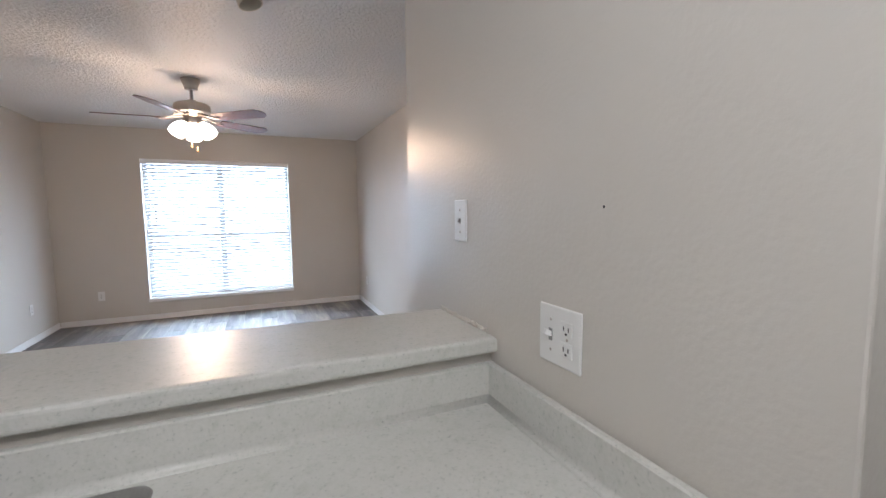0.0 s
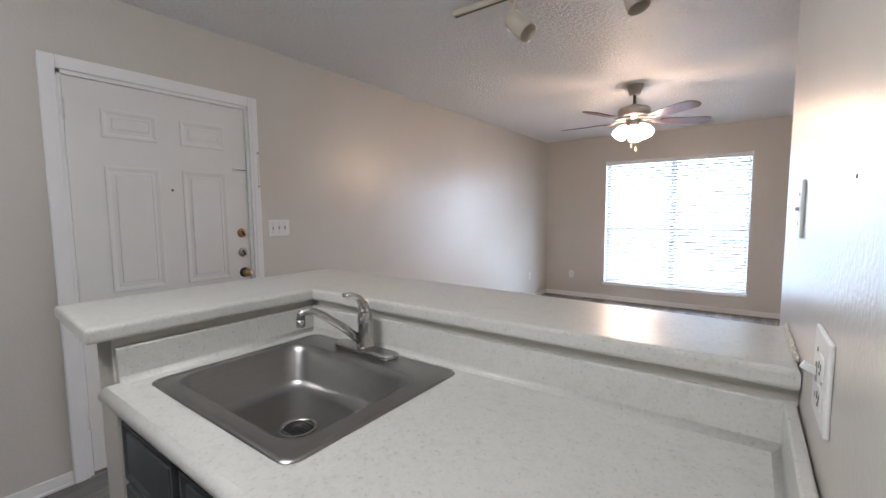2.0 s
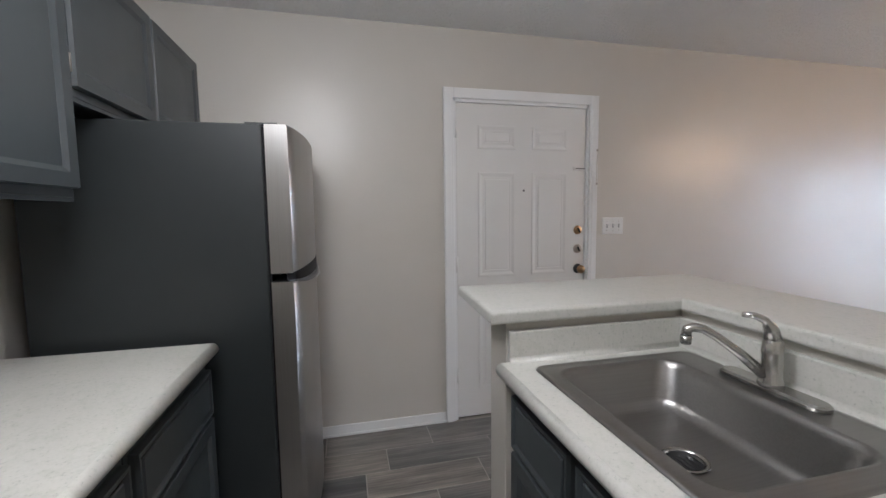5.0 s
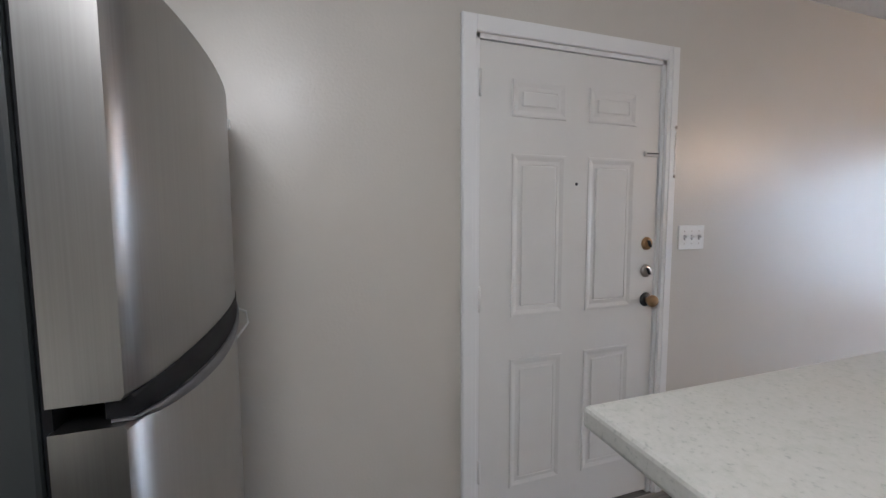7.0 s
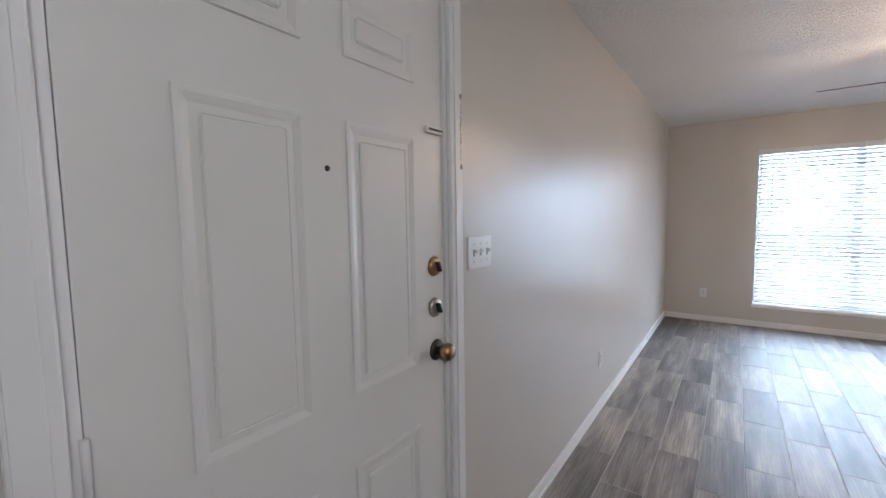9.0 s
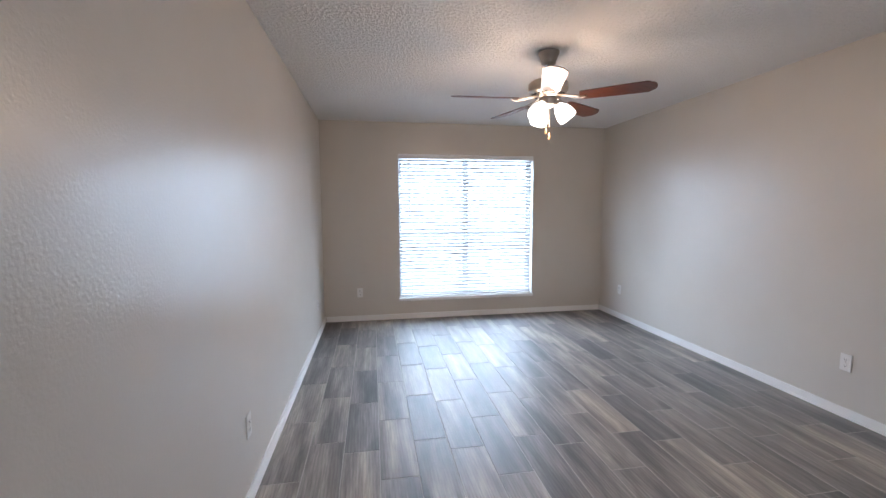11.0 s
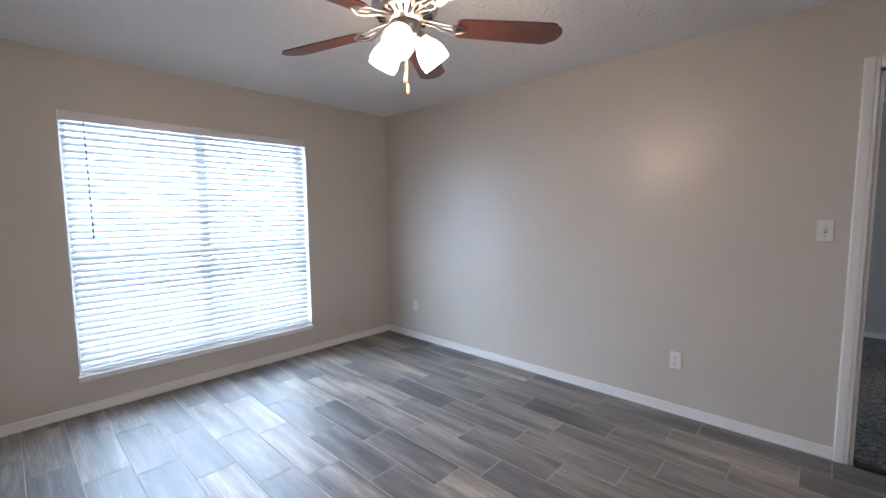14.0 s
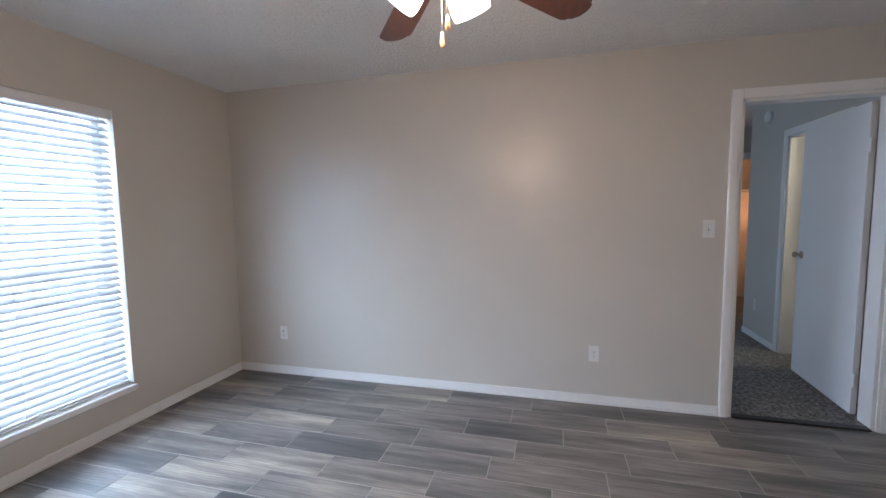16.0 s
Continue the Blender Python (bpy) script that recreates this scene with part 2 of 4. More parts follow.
def tube(points, radii, seg=14, bm=None):
    """A round tube along points, with a radius at each."""
    bm = bm or bmesh.new()
    pts = [Vector(p) for p in points]
    rings = []
    for i, p in enumerate(pts):
        d = (pts[min(i + 1, len(pts) - 1)] - pts[max(i - 1, 0)]).normalized()
        q = d.to_track_quat("Z", "Y").to_matrix()
        rings.append([bm.verts.new(p + q @ Vector((radii[i] * math.cos(2 * math.pi * k / seg), radii[i] * math.sin(2 * math.pi * k / seg), 0))) for k in range(seg)])
    for a, c in zip(rings, rings[1:]):
        for k in range(seg):
            f = bm.faces.new((a[k], a[(k + 1) % seg], c[(k + 1) % seg], c[k]))
            f.smooth = True
    bm.faces.new(rings[0])
    bm.faces.new(rings[-1])
    bmesh.ops.recalc_face_normals(bm, faces=bm.faces)
    return bm


def frame_ring(bm, m, w, h, band, low, high, inner=0.6):
    """A picture-frame band round a w x h field: flat at height high, sloping to low inside. m places it, local z is outwards."""
    def loop(dx, z):
        return [bm.verts.new(m @ Vector((sx * (w / 2 - dx), sy * (h / 2 - dx), z))) for sx, sy in ((-1, -1), (1, -1), (1, 1), (-1, 1))]
    loops = [loop(0, 0), loop(0.002, high), loop(band * inner, high), loop(band, low), loop(band, 0)]
    for a, c in zip(loops, loops[1:]):
        for i in range(4):
            bm.faces.new((a[i], a[(i + 1) % 4], c[(i + 1) % 4], c[i]))
    return bm


def place(ob, bm, mat, origin):
    me = bpy.data.meshes.new(ob.name if ob else "mesh")
    bm.transform(Matrix.Translation(-origin))
    bm.to_mesh(me)
    bm.free()
    me.materials.append(mat)
    return me


def part(name, bm, mat, parent, label=""):
    o = ORIGIN[parent]
    me = place(None, bm, mat, o)
    ob = new(name, me)
    ob.parent = parent
    ORIGIN[ob] = o
    return tagged(ob, label)


def thing(name, base, label, category, group="", kind=""):
    ob = new(name)
    ob.location = base
    ORIGIN[ob] = Vector(base)
    return tagged(ob, label, category, group, kind)


def solid(name, bm, mat, label="", category="", kind="structure", base=(0, 0, 0), group=""):
    me = place(None, bm, mat, Vector(base))
    ob = new(name, me)
    ob.location = base
    ORIGIN[ob] = Vector(base)
    return tagged(ob, label, category, group, kind)


# ---------- plan ----------
XL, XR, YF, YB, H = -2.42, 1.262, 6.37, -1.32, 2.45      # living room and kitchen
XK, YK0, YK1 = 0.345, 0.155, 1.44                         # kitchen's side wall
WX0, WX1, WZ0, WZ1 = -1.487, 0.270, 0.272, 2.072            # window opening
OY0, OY1, OZ = 1.70, 2.495, 2.077                         # doorway to the hall
DY0, DY1, DZ = 0.432, 1.367, 2.042                        # front door opening
XH, YH = 1.382, 1.55                                     # hall side of the doorway wall, hall's side wall

solid("wall_west", boxes((XL - 0.15, YB - 0.15, 0, XL, DY0, H), (XL - 0.15, DY1, 0, XL, YF + 0.2, H), (XL - 0.15, DY0, DZ, XL, DY1, H)), WALL, "greige painted wall with orange-peel texture", "wall")
solid("wall_north", boxes((XL, YF, 0, WX0, YF + 0.2, H), (WX1, YF, 0, XR, YF + 0.2, H), (WX0, YF, 0, WX1, YF + 0.2, WZ0), (WX0, YF, WZ1, WX1, YF + 0.2, H)), WALL, "greige painted wall round the window", "wall")
solid("wall_east", boxes((XR, OY1, 0, XH, YF + 0.2, H), (XR, OY0, OZ, XH, OY1, H), (XR, YK1, 0, XH, OY0, H)), WALL, "greige painted wall with a doorway", "wall")
solid("wall_kitchen_side", boxes((XK, YK0, 0, XK + 0.12, YK1, H), (XK + 0.12, YK1 - 0.12, 0, XR, YK1, H), bevel=0.004), WALL, "greige semi-gloss kitchen side wall", "wall")
solid("wall_south", boxes((XL, YB - 0.15, 0, 1.5, YB, H)), WALL, "greige painted kitchen back wall", "wall")
solid("wall_passage", boxes((1.2, YB, 0, 1.32, YK1 - 0.12, H)), WALL, "greige painted wall of the passage", "wall")
# unseen backing added against the doorway so no daylight leaks round the slab
solid("wall_outside", boxes((XL - 0.15, DY0 - 0.3, 0, XL - 0.4, DY1 + 0.3, H)), WALL, "unseen block added to close off the front door's gaps", "wall")
solid("ceiling", boxes((XL - 0.15, YB - 0.15, H, XH, YF + 0.2, H + 0.1), (XH, 0.0, H, 6.2, 5.2, H + 0.1)), CEIL, "white knockdown-textured ceiling", "ceiling")
solid("floor_bed", boxes((XL - 0.15, YB - 0.15, -0.1, XR + 0.02, YF + 0.2, -0.0012)), GROUT, "grey grout bed under wood-look tiles", "floor")

# hall and the lit rooms beyond it
solid("hall_floor", boxes((XR + 0.02, 0.0, -0.1, 6.2, 5.2, 0.012)), CARPET, "grey-brown shag carpet in the hall", "carpet")
solid("wall_hall_side", boxes((XH, YH - 0.12, 0, 1.93, YH, H), (2.75, YH - 0.12, 0, 3.515, YH, H), (1.93, YH - 0.12, 2.05, 2.75, YH, H), (3.395, 0.0, 0, 3.515, YH - 0.12, H)), WALL, "greige hall wall with a bathroom doorway", "wall")
solid("wall_hall_end", boxes((4.45, 1.50, 0, 4.57, 5.2, H), (4.45, 0.0, 0, 4.57, 0.75, H), (4.45, 0.75, 2.05, 4.57, 1.50, H)), WALL, "greige hall end wall with a closet doorway", "wall")
# unseen wall, its opening invented to hold the hall's fill lamp
solid("wall_hall_north", boxes((XH, 5.0, 0, 2.2, 5.2, H), (3.6, 5.0, 0, 4.45, 5.2, H), (2.2, 5.0, 0, 3.6, 5.2, 0.65), (2.2, 5.0, 2.05, 3.6, 5.2, H)), WALL, "plain unseen wall with an added opening for the hall fill", "wall")
solid("wall_bath", boxes((XH, 0.0, 0, 6.2, 0.1, H), (5.6, 0.1, 0, 5.72, 5.2, H), (XH, 0.1, 0, XH + 0.1, YH - 0.12, H)), WALL, "plain walls of the bathroom and closet", "wall")


def casing(name, m, w, h, depth=0.016, band=0.062, jamb=0.12, label="white painted door casing"):
    """Door casing with jamb: local x across the doorway, y into the wall, z up."""
    bm = bmesh.new()
    for s in (-1, 1):
        box(bm, s * w / 2, -depth, 0, s * (w / 2 + band), 0, h + band, 0.004)
        box(bm, s * (w / 2 + band * 0.30), -depth - 0.004, 0, s * (w / 2 + band * 0.92), -depth, h + band * 0.92, 0.0015)
        box(bm, s * w / 2, 0.0, 0, s * (w / 2 - 0.018), jamb, h)
    box(bm, -w / 2, -depth, h, w / 2, 0, h + band, 0.004)
    box(bm, -w / 2, 0.0, h - 0.018, w / 2, jamb, h)
    bm.transform(m)
    return solid(name, bm, WHITE, label, "door frame")


casing("door_casing_1", pose(XL, (DY0 + DY1) / 2, 0, 0, 0, 90), DY1 - DY0, DZ, jamb=0.149)
casing("door_casing_2", pose(XR, (OY0 + OY1) / 2, 0, 0, 0, -90), OY1 - OY0, OZ, jamb=0.12)
casing("door_casing_3", pose(2.34, YH, 0, 0, 0, 180), 0.82, 2.05)
casing("door_casing_4", pose(4.45, 1.125, 0, 0, 0, -90), 0.75, 2.05)


def skirting(name, pts, side):
    """Baseboard lengths (x0, y0, x1, y1), proud on the room's side."""
    bm = bmesh.new()
    for x0, y0, x1, y1 in pts:
        dx, dy = side
        box(bm, x0, y0, 0.0, x1 + dx * 0.012, y1 + dy * 0.012, 0.068, 0.004)
        box(bm, x0, y0, 0.0, x1 + dx * 0.018, y1 + dy * 0.018, 0.016, 0.004)
    return solid(name, bm, WHITE, "white painted baseboard along the wall", "baseboard")


skirting("baseboard_west", [(XL, -1.3, XL, DY0 - 0.064), (XL, DY1 + 0.064, XL, YF)], (1, 0))
skirting("baseboard_north", [(XL + 0.02, YF, XR - 0.02, YF)], (0, -1))
skirting("baseboard_east", [(XR, OY1 + 0.064, XR, YF)], (-1, 0))
skirting("baseboard_hall", [(2.814, YH, 3.515, YH)], (0, 1))
skirting("baseboard_hall_end", [(4.45, 1.57, 4.45, 5.0)], (-1, 0))
solid("threshold", boxes((XR - 0.02, OY0 + 0.02, 0, XR + 0.035, OY1 - 0.02, 0.014), bevel=0.004), DARKMETAL, "dark transition strip between tile and carpet", "threshold")

# ---------- window and blinds ----------
win = thing("window_1", ((WX0 + WX1) / 2, YF + 0.1, WZ0), "white vinyl sash window in two halves", "window", kind="structure")
cx, cz = (WX0 + WX1) / 2, 1.075
wy = YF + 0.13
part("window_frame", boxes((WX0, wy, WZ0, WX0 + 0.045, wy + 0.05, WZ1), (WX1 - 0.045, wy, WZ0, WX1, wy + 0.05, WZ1), (WX0 + 0.045, wy, WZ1 - 0.045, WX1 - 0.045, wy + 0.05, WZ1), (WX0 + 0.045, wy, WZ0, WX1 - 0.045, wy + 0.05, WZ0 + 0.045), bevel=0.004), VINYL, win)
part("mullion", boxes((cx - 0.035, wy - 0.004, WZ0 + 0.045, cx + 0.035, wy + 0.05, WZ1 - 0.045), bevel=0.004), VINYL, win)
for s0, s1 in ((WX0 + 0.045, cx - 0.035), (cx + 0.035, WX1 - 0.045)):
    part("meeting_rail", boxes((s0, wy - 0.008, cz - 0.022, s1, wy + 0.04, cz + 0.022), bevel=0.004), VINYL, win)
    for z0, z1 in ((WZ0 + 0.045, cz - 0.022), (cz + 0.022, WZ1 - 0.045)):
        p = part("pane", boxes((s0, wy + 0.02, z0, s1, wy + 0.026, z1)), GLASS, win)
        p.visible_shadow = False
part("window_sill", boxes((WX0 - 0.01, YF - 0.028, WZ0 - 0.042, WX1 + 0.01, YF + 0.13, WZ0 - 0.002), bevel=0.006), WHITE, win)

blind = thing("window_blind", (cx, YF + 0.05, WZ1), "lowered white two-inch slat blind in the window", "blind")
by = YF + 0.045
part("headrail", boxes((WX0 + 0.01, by - 0.03, WZ1 - 0.045, WX1 - 0.01, by + 0.03, WZ1 - 0.003), bevel=0.003), VINYL, blind)
part("valance", boxes((WX0 + 0.004, by - 0.042, WZ1 - 0.06, cx - 0.003, by - 0.034, WZ1 - 0.001), (cx + 0.003, by - 0.042, WZ1 - 0.06, WX1 - 0.004, by - 0.034, WZ1 - 0.001), bevel=0.002), VINYL, blind)
part("bottom_rail", boxes((WX0 + 0.012, by - 0.025, WZ0 + 0.012, WX1 - 0.012, by + 0.025, WZ0 + 0.03), bevel=0.004), VINYL, blind)
slat_bm = bmesh.new()
N_SLAT, half = 38, (WX1 - WX0) / 2 - 0.014
for j in range(5):
    f = (j / 4 - 0.5)
    a = [slat_bm.verts.new((sx * half, f * 0.05, 0.0025 * (1 - 4 * f * f) + dz)) for dz in (0.0012, -0.0012) for sx in (-1, 1)]
slat_bm.verts.ensure_lookup_table()
for j in range(4):
    a, c = slat_bm.verts[4 * j:4 * j + 4], slat_bm.verts[4 * j + 4:4 * j + 8]
    slat_bm.faces.new((a[0], a[1], c[1], c[0]))
    slat_bm.faces.new((a[2], c[2], c[3], a[3]))
    slat_bm.faces.new((a[0], c[0], c[2], a[2]))
    slat_bm.faces.new((a[1], a[3], c[3], c[1]))
slat_bm.verts.ensure_lookup_table()
for k in (0, 16):
    slat_bm.faces.new([slat_bm.verts[k + i] for i in (0, 1, 3, 2)])
bmesh.ops.recalc_face_normals(slat_bm, faces=slat_bm.faces)
slat_me = bpy.data.meshes.new("slat")
slat_bm.to_mesh(slat_me)
slat_bm.free()
slat_me.materials.append(SLAT)
for i in range(N_SLAT):
    s = new("slat", slat_me)
    s.parent = blind
    z = WZ0 + 0.05 + (WZ1 - 0.075 - WZ0 - 0.05) * i / (N_SLAT - 1)
    s.matrix_basis = pose(0, by - YF - 0.05, z - WZ1, 40, random.uniform(-0.03, 0.03), 0)
for x in (WX0 + 0.16, cx - 0.3, cx + 0.3, WX1 - 0.16):
    part("ladder_cord", tube([(x, by - 0.027, WZ0 + 0.02), (x, by - 0.027, WZ1 - 0.05)], [0.0012, 0.0012], 6), VINYL, blind)
part("tilt_wand", tube([(WX0 + 0.13, by - 0.05, WZ1 - 0.06), (WX0 + 0.135, by - 0.052, WZ1 - 0.85)], [0.004, 0.0045], 8), GREYBAR, blind, "grey tilt wand")

# ---------- ceiling fan ----------
fan = thing("ceiling_fan", FAN, "brushed nickel ceiling fan, five cherry blades, three lit shades", "ceiling fan")
T = Matrix.Translation(FAN)
part("canopy", lathe([(0, 0), (0.072, 0), (0.073, -0.010), (0.067, -0.014), (0.067, -0.024), (0.062, -0.030), (0.048, -0.066), (0.047, -0.080), (0.020, -0.084), (0, -0.084)], T), NICKEL, fan)
part("downrod", lathe([(0, -0.08), (0.013, -0.08), (0.013, -0.16), (0.03, -0.165), (0.03, -0.185), (0, -0.185)], T, 16), NICKEL, fan)
part("motor_housing", lathe([(0, -0.18), (0.07, -0.182), (0.115, -0.195), (0.132, -0.21), (0.134, -0.255), (0.128, -0.265), (0.11, -0.278), (0.075, -0.286), (0.07, -0.30), (0, -0.30)], T, 36), NICKEL, fan)
ribs = bmesh.new()
for i in range(24):
    r = bmesh.new()
    box(r, 0.078, -0.0035, -0.287, 0.112, 0.0035, -0.272)
    r.transform(T @ pose(0, 0, 0, 0, 0, i * 15))
    me = bpy.data.meshes.new("tmp")
    r.to_mesh(me)
    ribs.from_mesh(me)
    r.free()
part("vent_ribs", ribs, DARKMETAL, fan, "dark vent ribs under the motor")
part("switch_housing", lathe([(0, -0.30), (0.058, -0.30), (0.06, -0.315), (0.052, -0.345), (0.045, -0.36), (0.02, -0.372), (0, -0.374)], T), NICKEL, fan)
BZ = -0.292


def blade_mesh():
    bm = bmesh.new()
    outline = [(0.215, -0.048), (0.23, -0.056), (0.45, -0.066), (0.615, -0.070), (0.632, -0.062), (0.640, -0.050), (0.655, -0.044), (0.668, -0.024), (0.672, 0.0), (0.668, 0.024), (0.655, 0.044), (0.640, 0.050), (0.632, 0.062), (0.615, 0.070), (0.45, 0.066), (0.23, 0.056), (0.215, 0.048)]
    top = [bm.verts.new((x, y, 0.003)) for x, y in outline]
    low = [bm.verts.new((x, y, -0.003)) for x, y in outline]
    bm.faces.new(top)
    bm.faces.new(list(reversed(low)))
    for i in range(len(outline)):
        j = (i + 1) % len(outline)
        bm.faces.new((top[i], low[i], low[j], top[j]))
    bmesh.ops.recalc_face_normals(bm, faces=bm.faces)
    return bm


for i in range(5):
    spin = T @ pose(0, 0, BZ, 0, 0, 34 + 72 * i)
    tilt = spin @ pose(0, 0, -0.018, -12, 0, 0)
    b = blade_mesh()
    b.transform(tilt)
    blade = part("blade", b, BLADE, fan, "cherry wood blade")
    arm = bmesh.new()
    for s in (-1, 1):
        tube([(0.07, s * 0.012, 0.0), (0.12, s * 0.018, -0.006), (0.165, s * 0.03, -0.020), (0.20, s * 0.040, -0.026), (0.235, s * 0.022, -0.027), (0.255, s * 0.004, -0.027)], [0.0065, 0.0055, 0.0045, 0.0045, 0.004, 0.003], 8, arm)
    tube([(0.15, 0, -0.016), (0.21, 0, -0.027), (0.25, 0, -0.027)], [0.0035, 0.004, 0.0035], 8, arm)
    arm.transform(spin)
    part("blade_arm", arm, NICKEL, fan)
for i in range(3):
    m = T @ pose(0, 0, -0.325, 0, 0, 95 + 120 * i) @ pose(0.045, 0, 0, 0, 142, 0)
    part("lamp_arm", lathe([(0, -0.02), (0.016, -0.02), (0.016, 0.012), (0.027, 0.02), (0.029, 0.045), (0, 0.045)], m, 16), NICKEL, fan)
    part("shade", lathe([(0.027, 0.035), (0.034, 0.05), (0.05, 0.075), (0.060, 0.105), (0.063, 0.135), (0.059, 0.155), (0.056, 0.155), (0.059, 0.135), (0.056, 0.105), (0.046, 0.075), (0.028, 0.05), (0, 0.046)], m, 24), SHADE, fan, "lit frosted glass shade")
for (dx, dy), z in zip(((0.02, 0.012), (-0.016, -0.014)), (-0.545, -0.515)):
    chain = part("pull_chain", tube([(FAN.x + dx, FAN.y + dy, FAN.z - 0.36), (FAN.x + dx, FAN.y + dy, FAN.z + z)], [0.0016, 0.0016], 6), NICKEL, fan)
    part("pull_knob", lathe([(0, 0.012), (0.004, 0.01), (0.006, -0.01), (0.008, -0.022), (0.006, -0.032), (0, -0.034)], Matrix.Translation((FAN.x + dx, FAN.y + dy, FAN.z + z)), 12), KNOBW, chain, "pale wooden pull knob")

# ---------- front door ----------
door = thing("door_1", (XL - 0.02, DY1 - 0.02, 0), "closed white six-panel front door", "door", kind="structure")
dx = XL - 0.007
part("slab", boxes((dx - 0.044, DY0 + 0.021, 0.012, dx, DY1 - 0.021, DZ - 0.021), bevel=0.002), DOORW, door)
OUT = Matrix(((0, 0, 1), (1, 0, 0), (0, 1, 0))).to_4x4()
for y0, y1 in ((0.594, 0.846), (0.960, 1.214)):
    for z0, z1 in ((0.19, 0.755), (0.935, 1.600), (1.745, 1.890)):
        bm = bmesh.new()
        m = Matrix.Translation((dx, (y0 + y1) / 2, (z0 + z1) / 2)) @ OUT
        frame_ring(bm, m, y1 - y0, z1 - z0, 0.026, 0.0005, 0.005, 0.40)
        box(bm, dx - 0.002, y0 + 0.042, z0 + 0.042, dx + 0.004, y1 - 0.042, z1 - 0.042, 0.0055, 1)
        bmesh.ops.recalc_face_normals(bm, faces=bm.faces)
        part("panel", bm, DOORW, door)
for z in (0.30, 1.02, 1.86):
    part("hinge", tube([(XL + 0.004, DY0 + 0.018, z - 0.05), (XL + 0.004, DY0 + 0.018, z + 0.05)], [0.006, 0.006], 10), DOORW, door, "painted-over hinge")
part("peephole", lathe([(0, 0.004), (0.005, 0.004), (0.007, 0.0), (0.007, -0.01), (0, -0.01)], Matrix.Translation((dx, 0.905, 1.486)) @ OUT, 14), DARKMETAL, door)
for z, mat in ((1.222, BRASS), (1.095, NICKEL)):
    y = 1.298
    lock = part("deadbolt", lathe([(0, 0.012), (0.022, 0.012), (0.028, 0.008), (0.031, 0.0), (0, 0.0)], Matrix.Translation((dx, y, z)) @ OUT), mat, door, "round deadbolt")
    t = bmesh.new()
    box(t, 0.010, -0.004, -0.017, 0.026, 0.004, 0.017, 0.003)
    t.transform(Matrix.Translation((dx, y, z)) @ pose(0, 0, 0, 25, 0, 0))
    part("thumb_turn", t, DARKMETAL, lock)
part("rosette", lathe([(0, 0.01), (0.028, 0.01), (0.033, 0.003), (0.033, 0), (0, 0)], Matrix.Translation((dx, 1.302, 0.960)) @ OUT), DARKMETAL, door)
part("door_knob", lathe([(0, 0.064), (0.016, 0.063), (0.025, 0.054), (0.028, 0.042), (0.024, 0.030), (0.014, 0.022), (0.012, 0.008), (0, 0.008)], Matrix.Translation((dx, 1.302, 0.960)) @ OUT), BRASS, door, "worn brass door knob")
part("latch_guard", boxes((dx, 1.258, 1.618, dx + 0.012, 1.338, 1.640), bevel=0.003), DOORW, door)
part("guard_slot", boxes((dx + 0.0121, 1.270, 1.627, dx + 0.0145, 1.336, 1.632)), SLOT, door)
rem = bmesh.new()
for i in range(16):
    z = 1.535 + 0.20 * i / 15
    w = random.uniform(0.003, 0.007)
    box(rem, XL + 0.016, 1.414 + random.uniform(-0.003, 0.003), z, XL + 0.021 + random.uniform(0, 0.003), 1.414 + w, z + random.uniform(0.006, 0.014), 0.001, 1)
solid("lock_scar", rem, CAULK, "rough torn paint on the door casing", "paint damage", kind="stuff", base=(XL + 0.018, 1.412, 1.535))
for z in (1.53, 1.75):
    solid("leftover_screw", lathe([(0, 0.004), (0.007, 0.004), (0.008, 0), (0, 0)], Matrix.Translation((XL + 0.02, 1.418, z)) @ OUT, 12), NICKEL, "leftover screw head on the door casing", "screw", kind="", base=(XL + 0.02, 1.418, z))


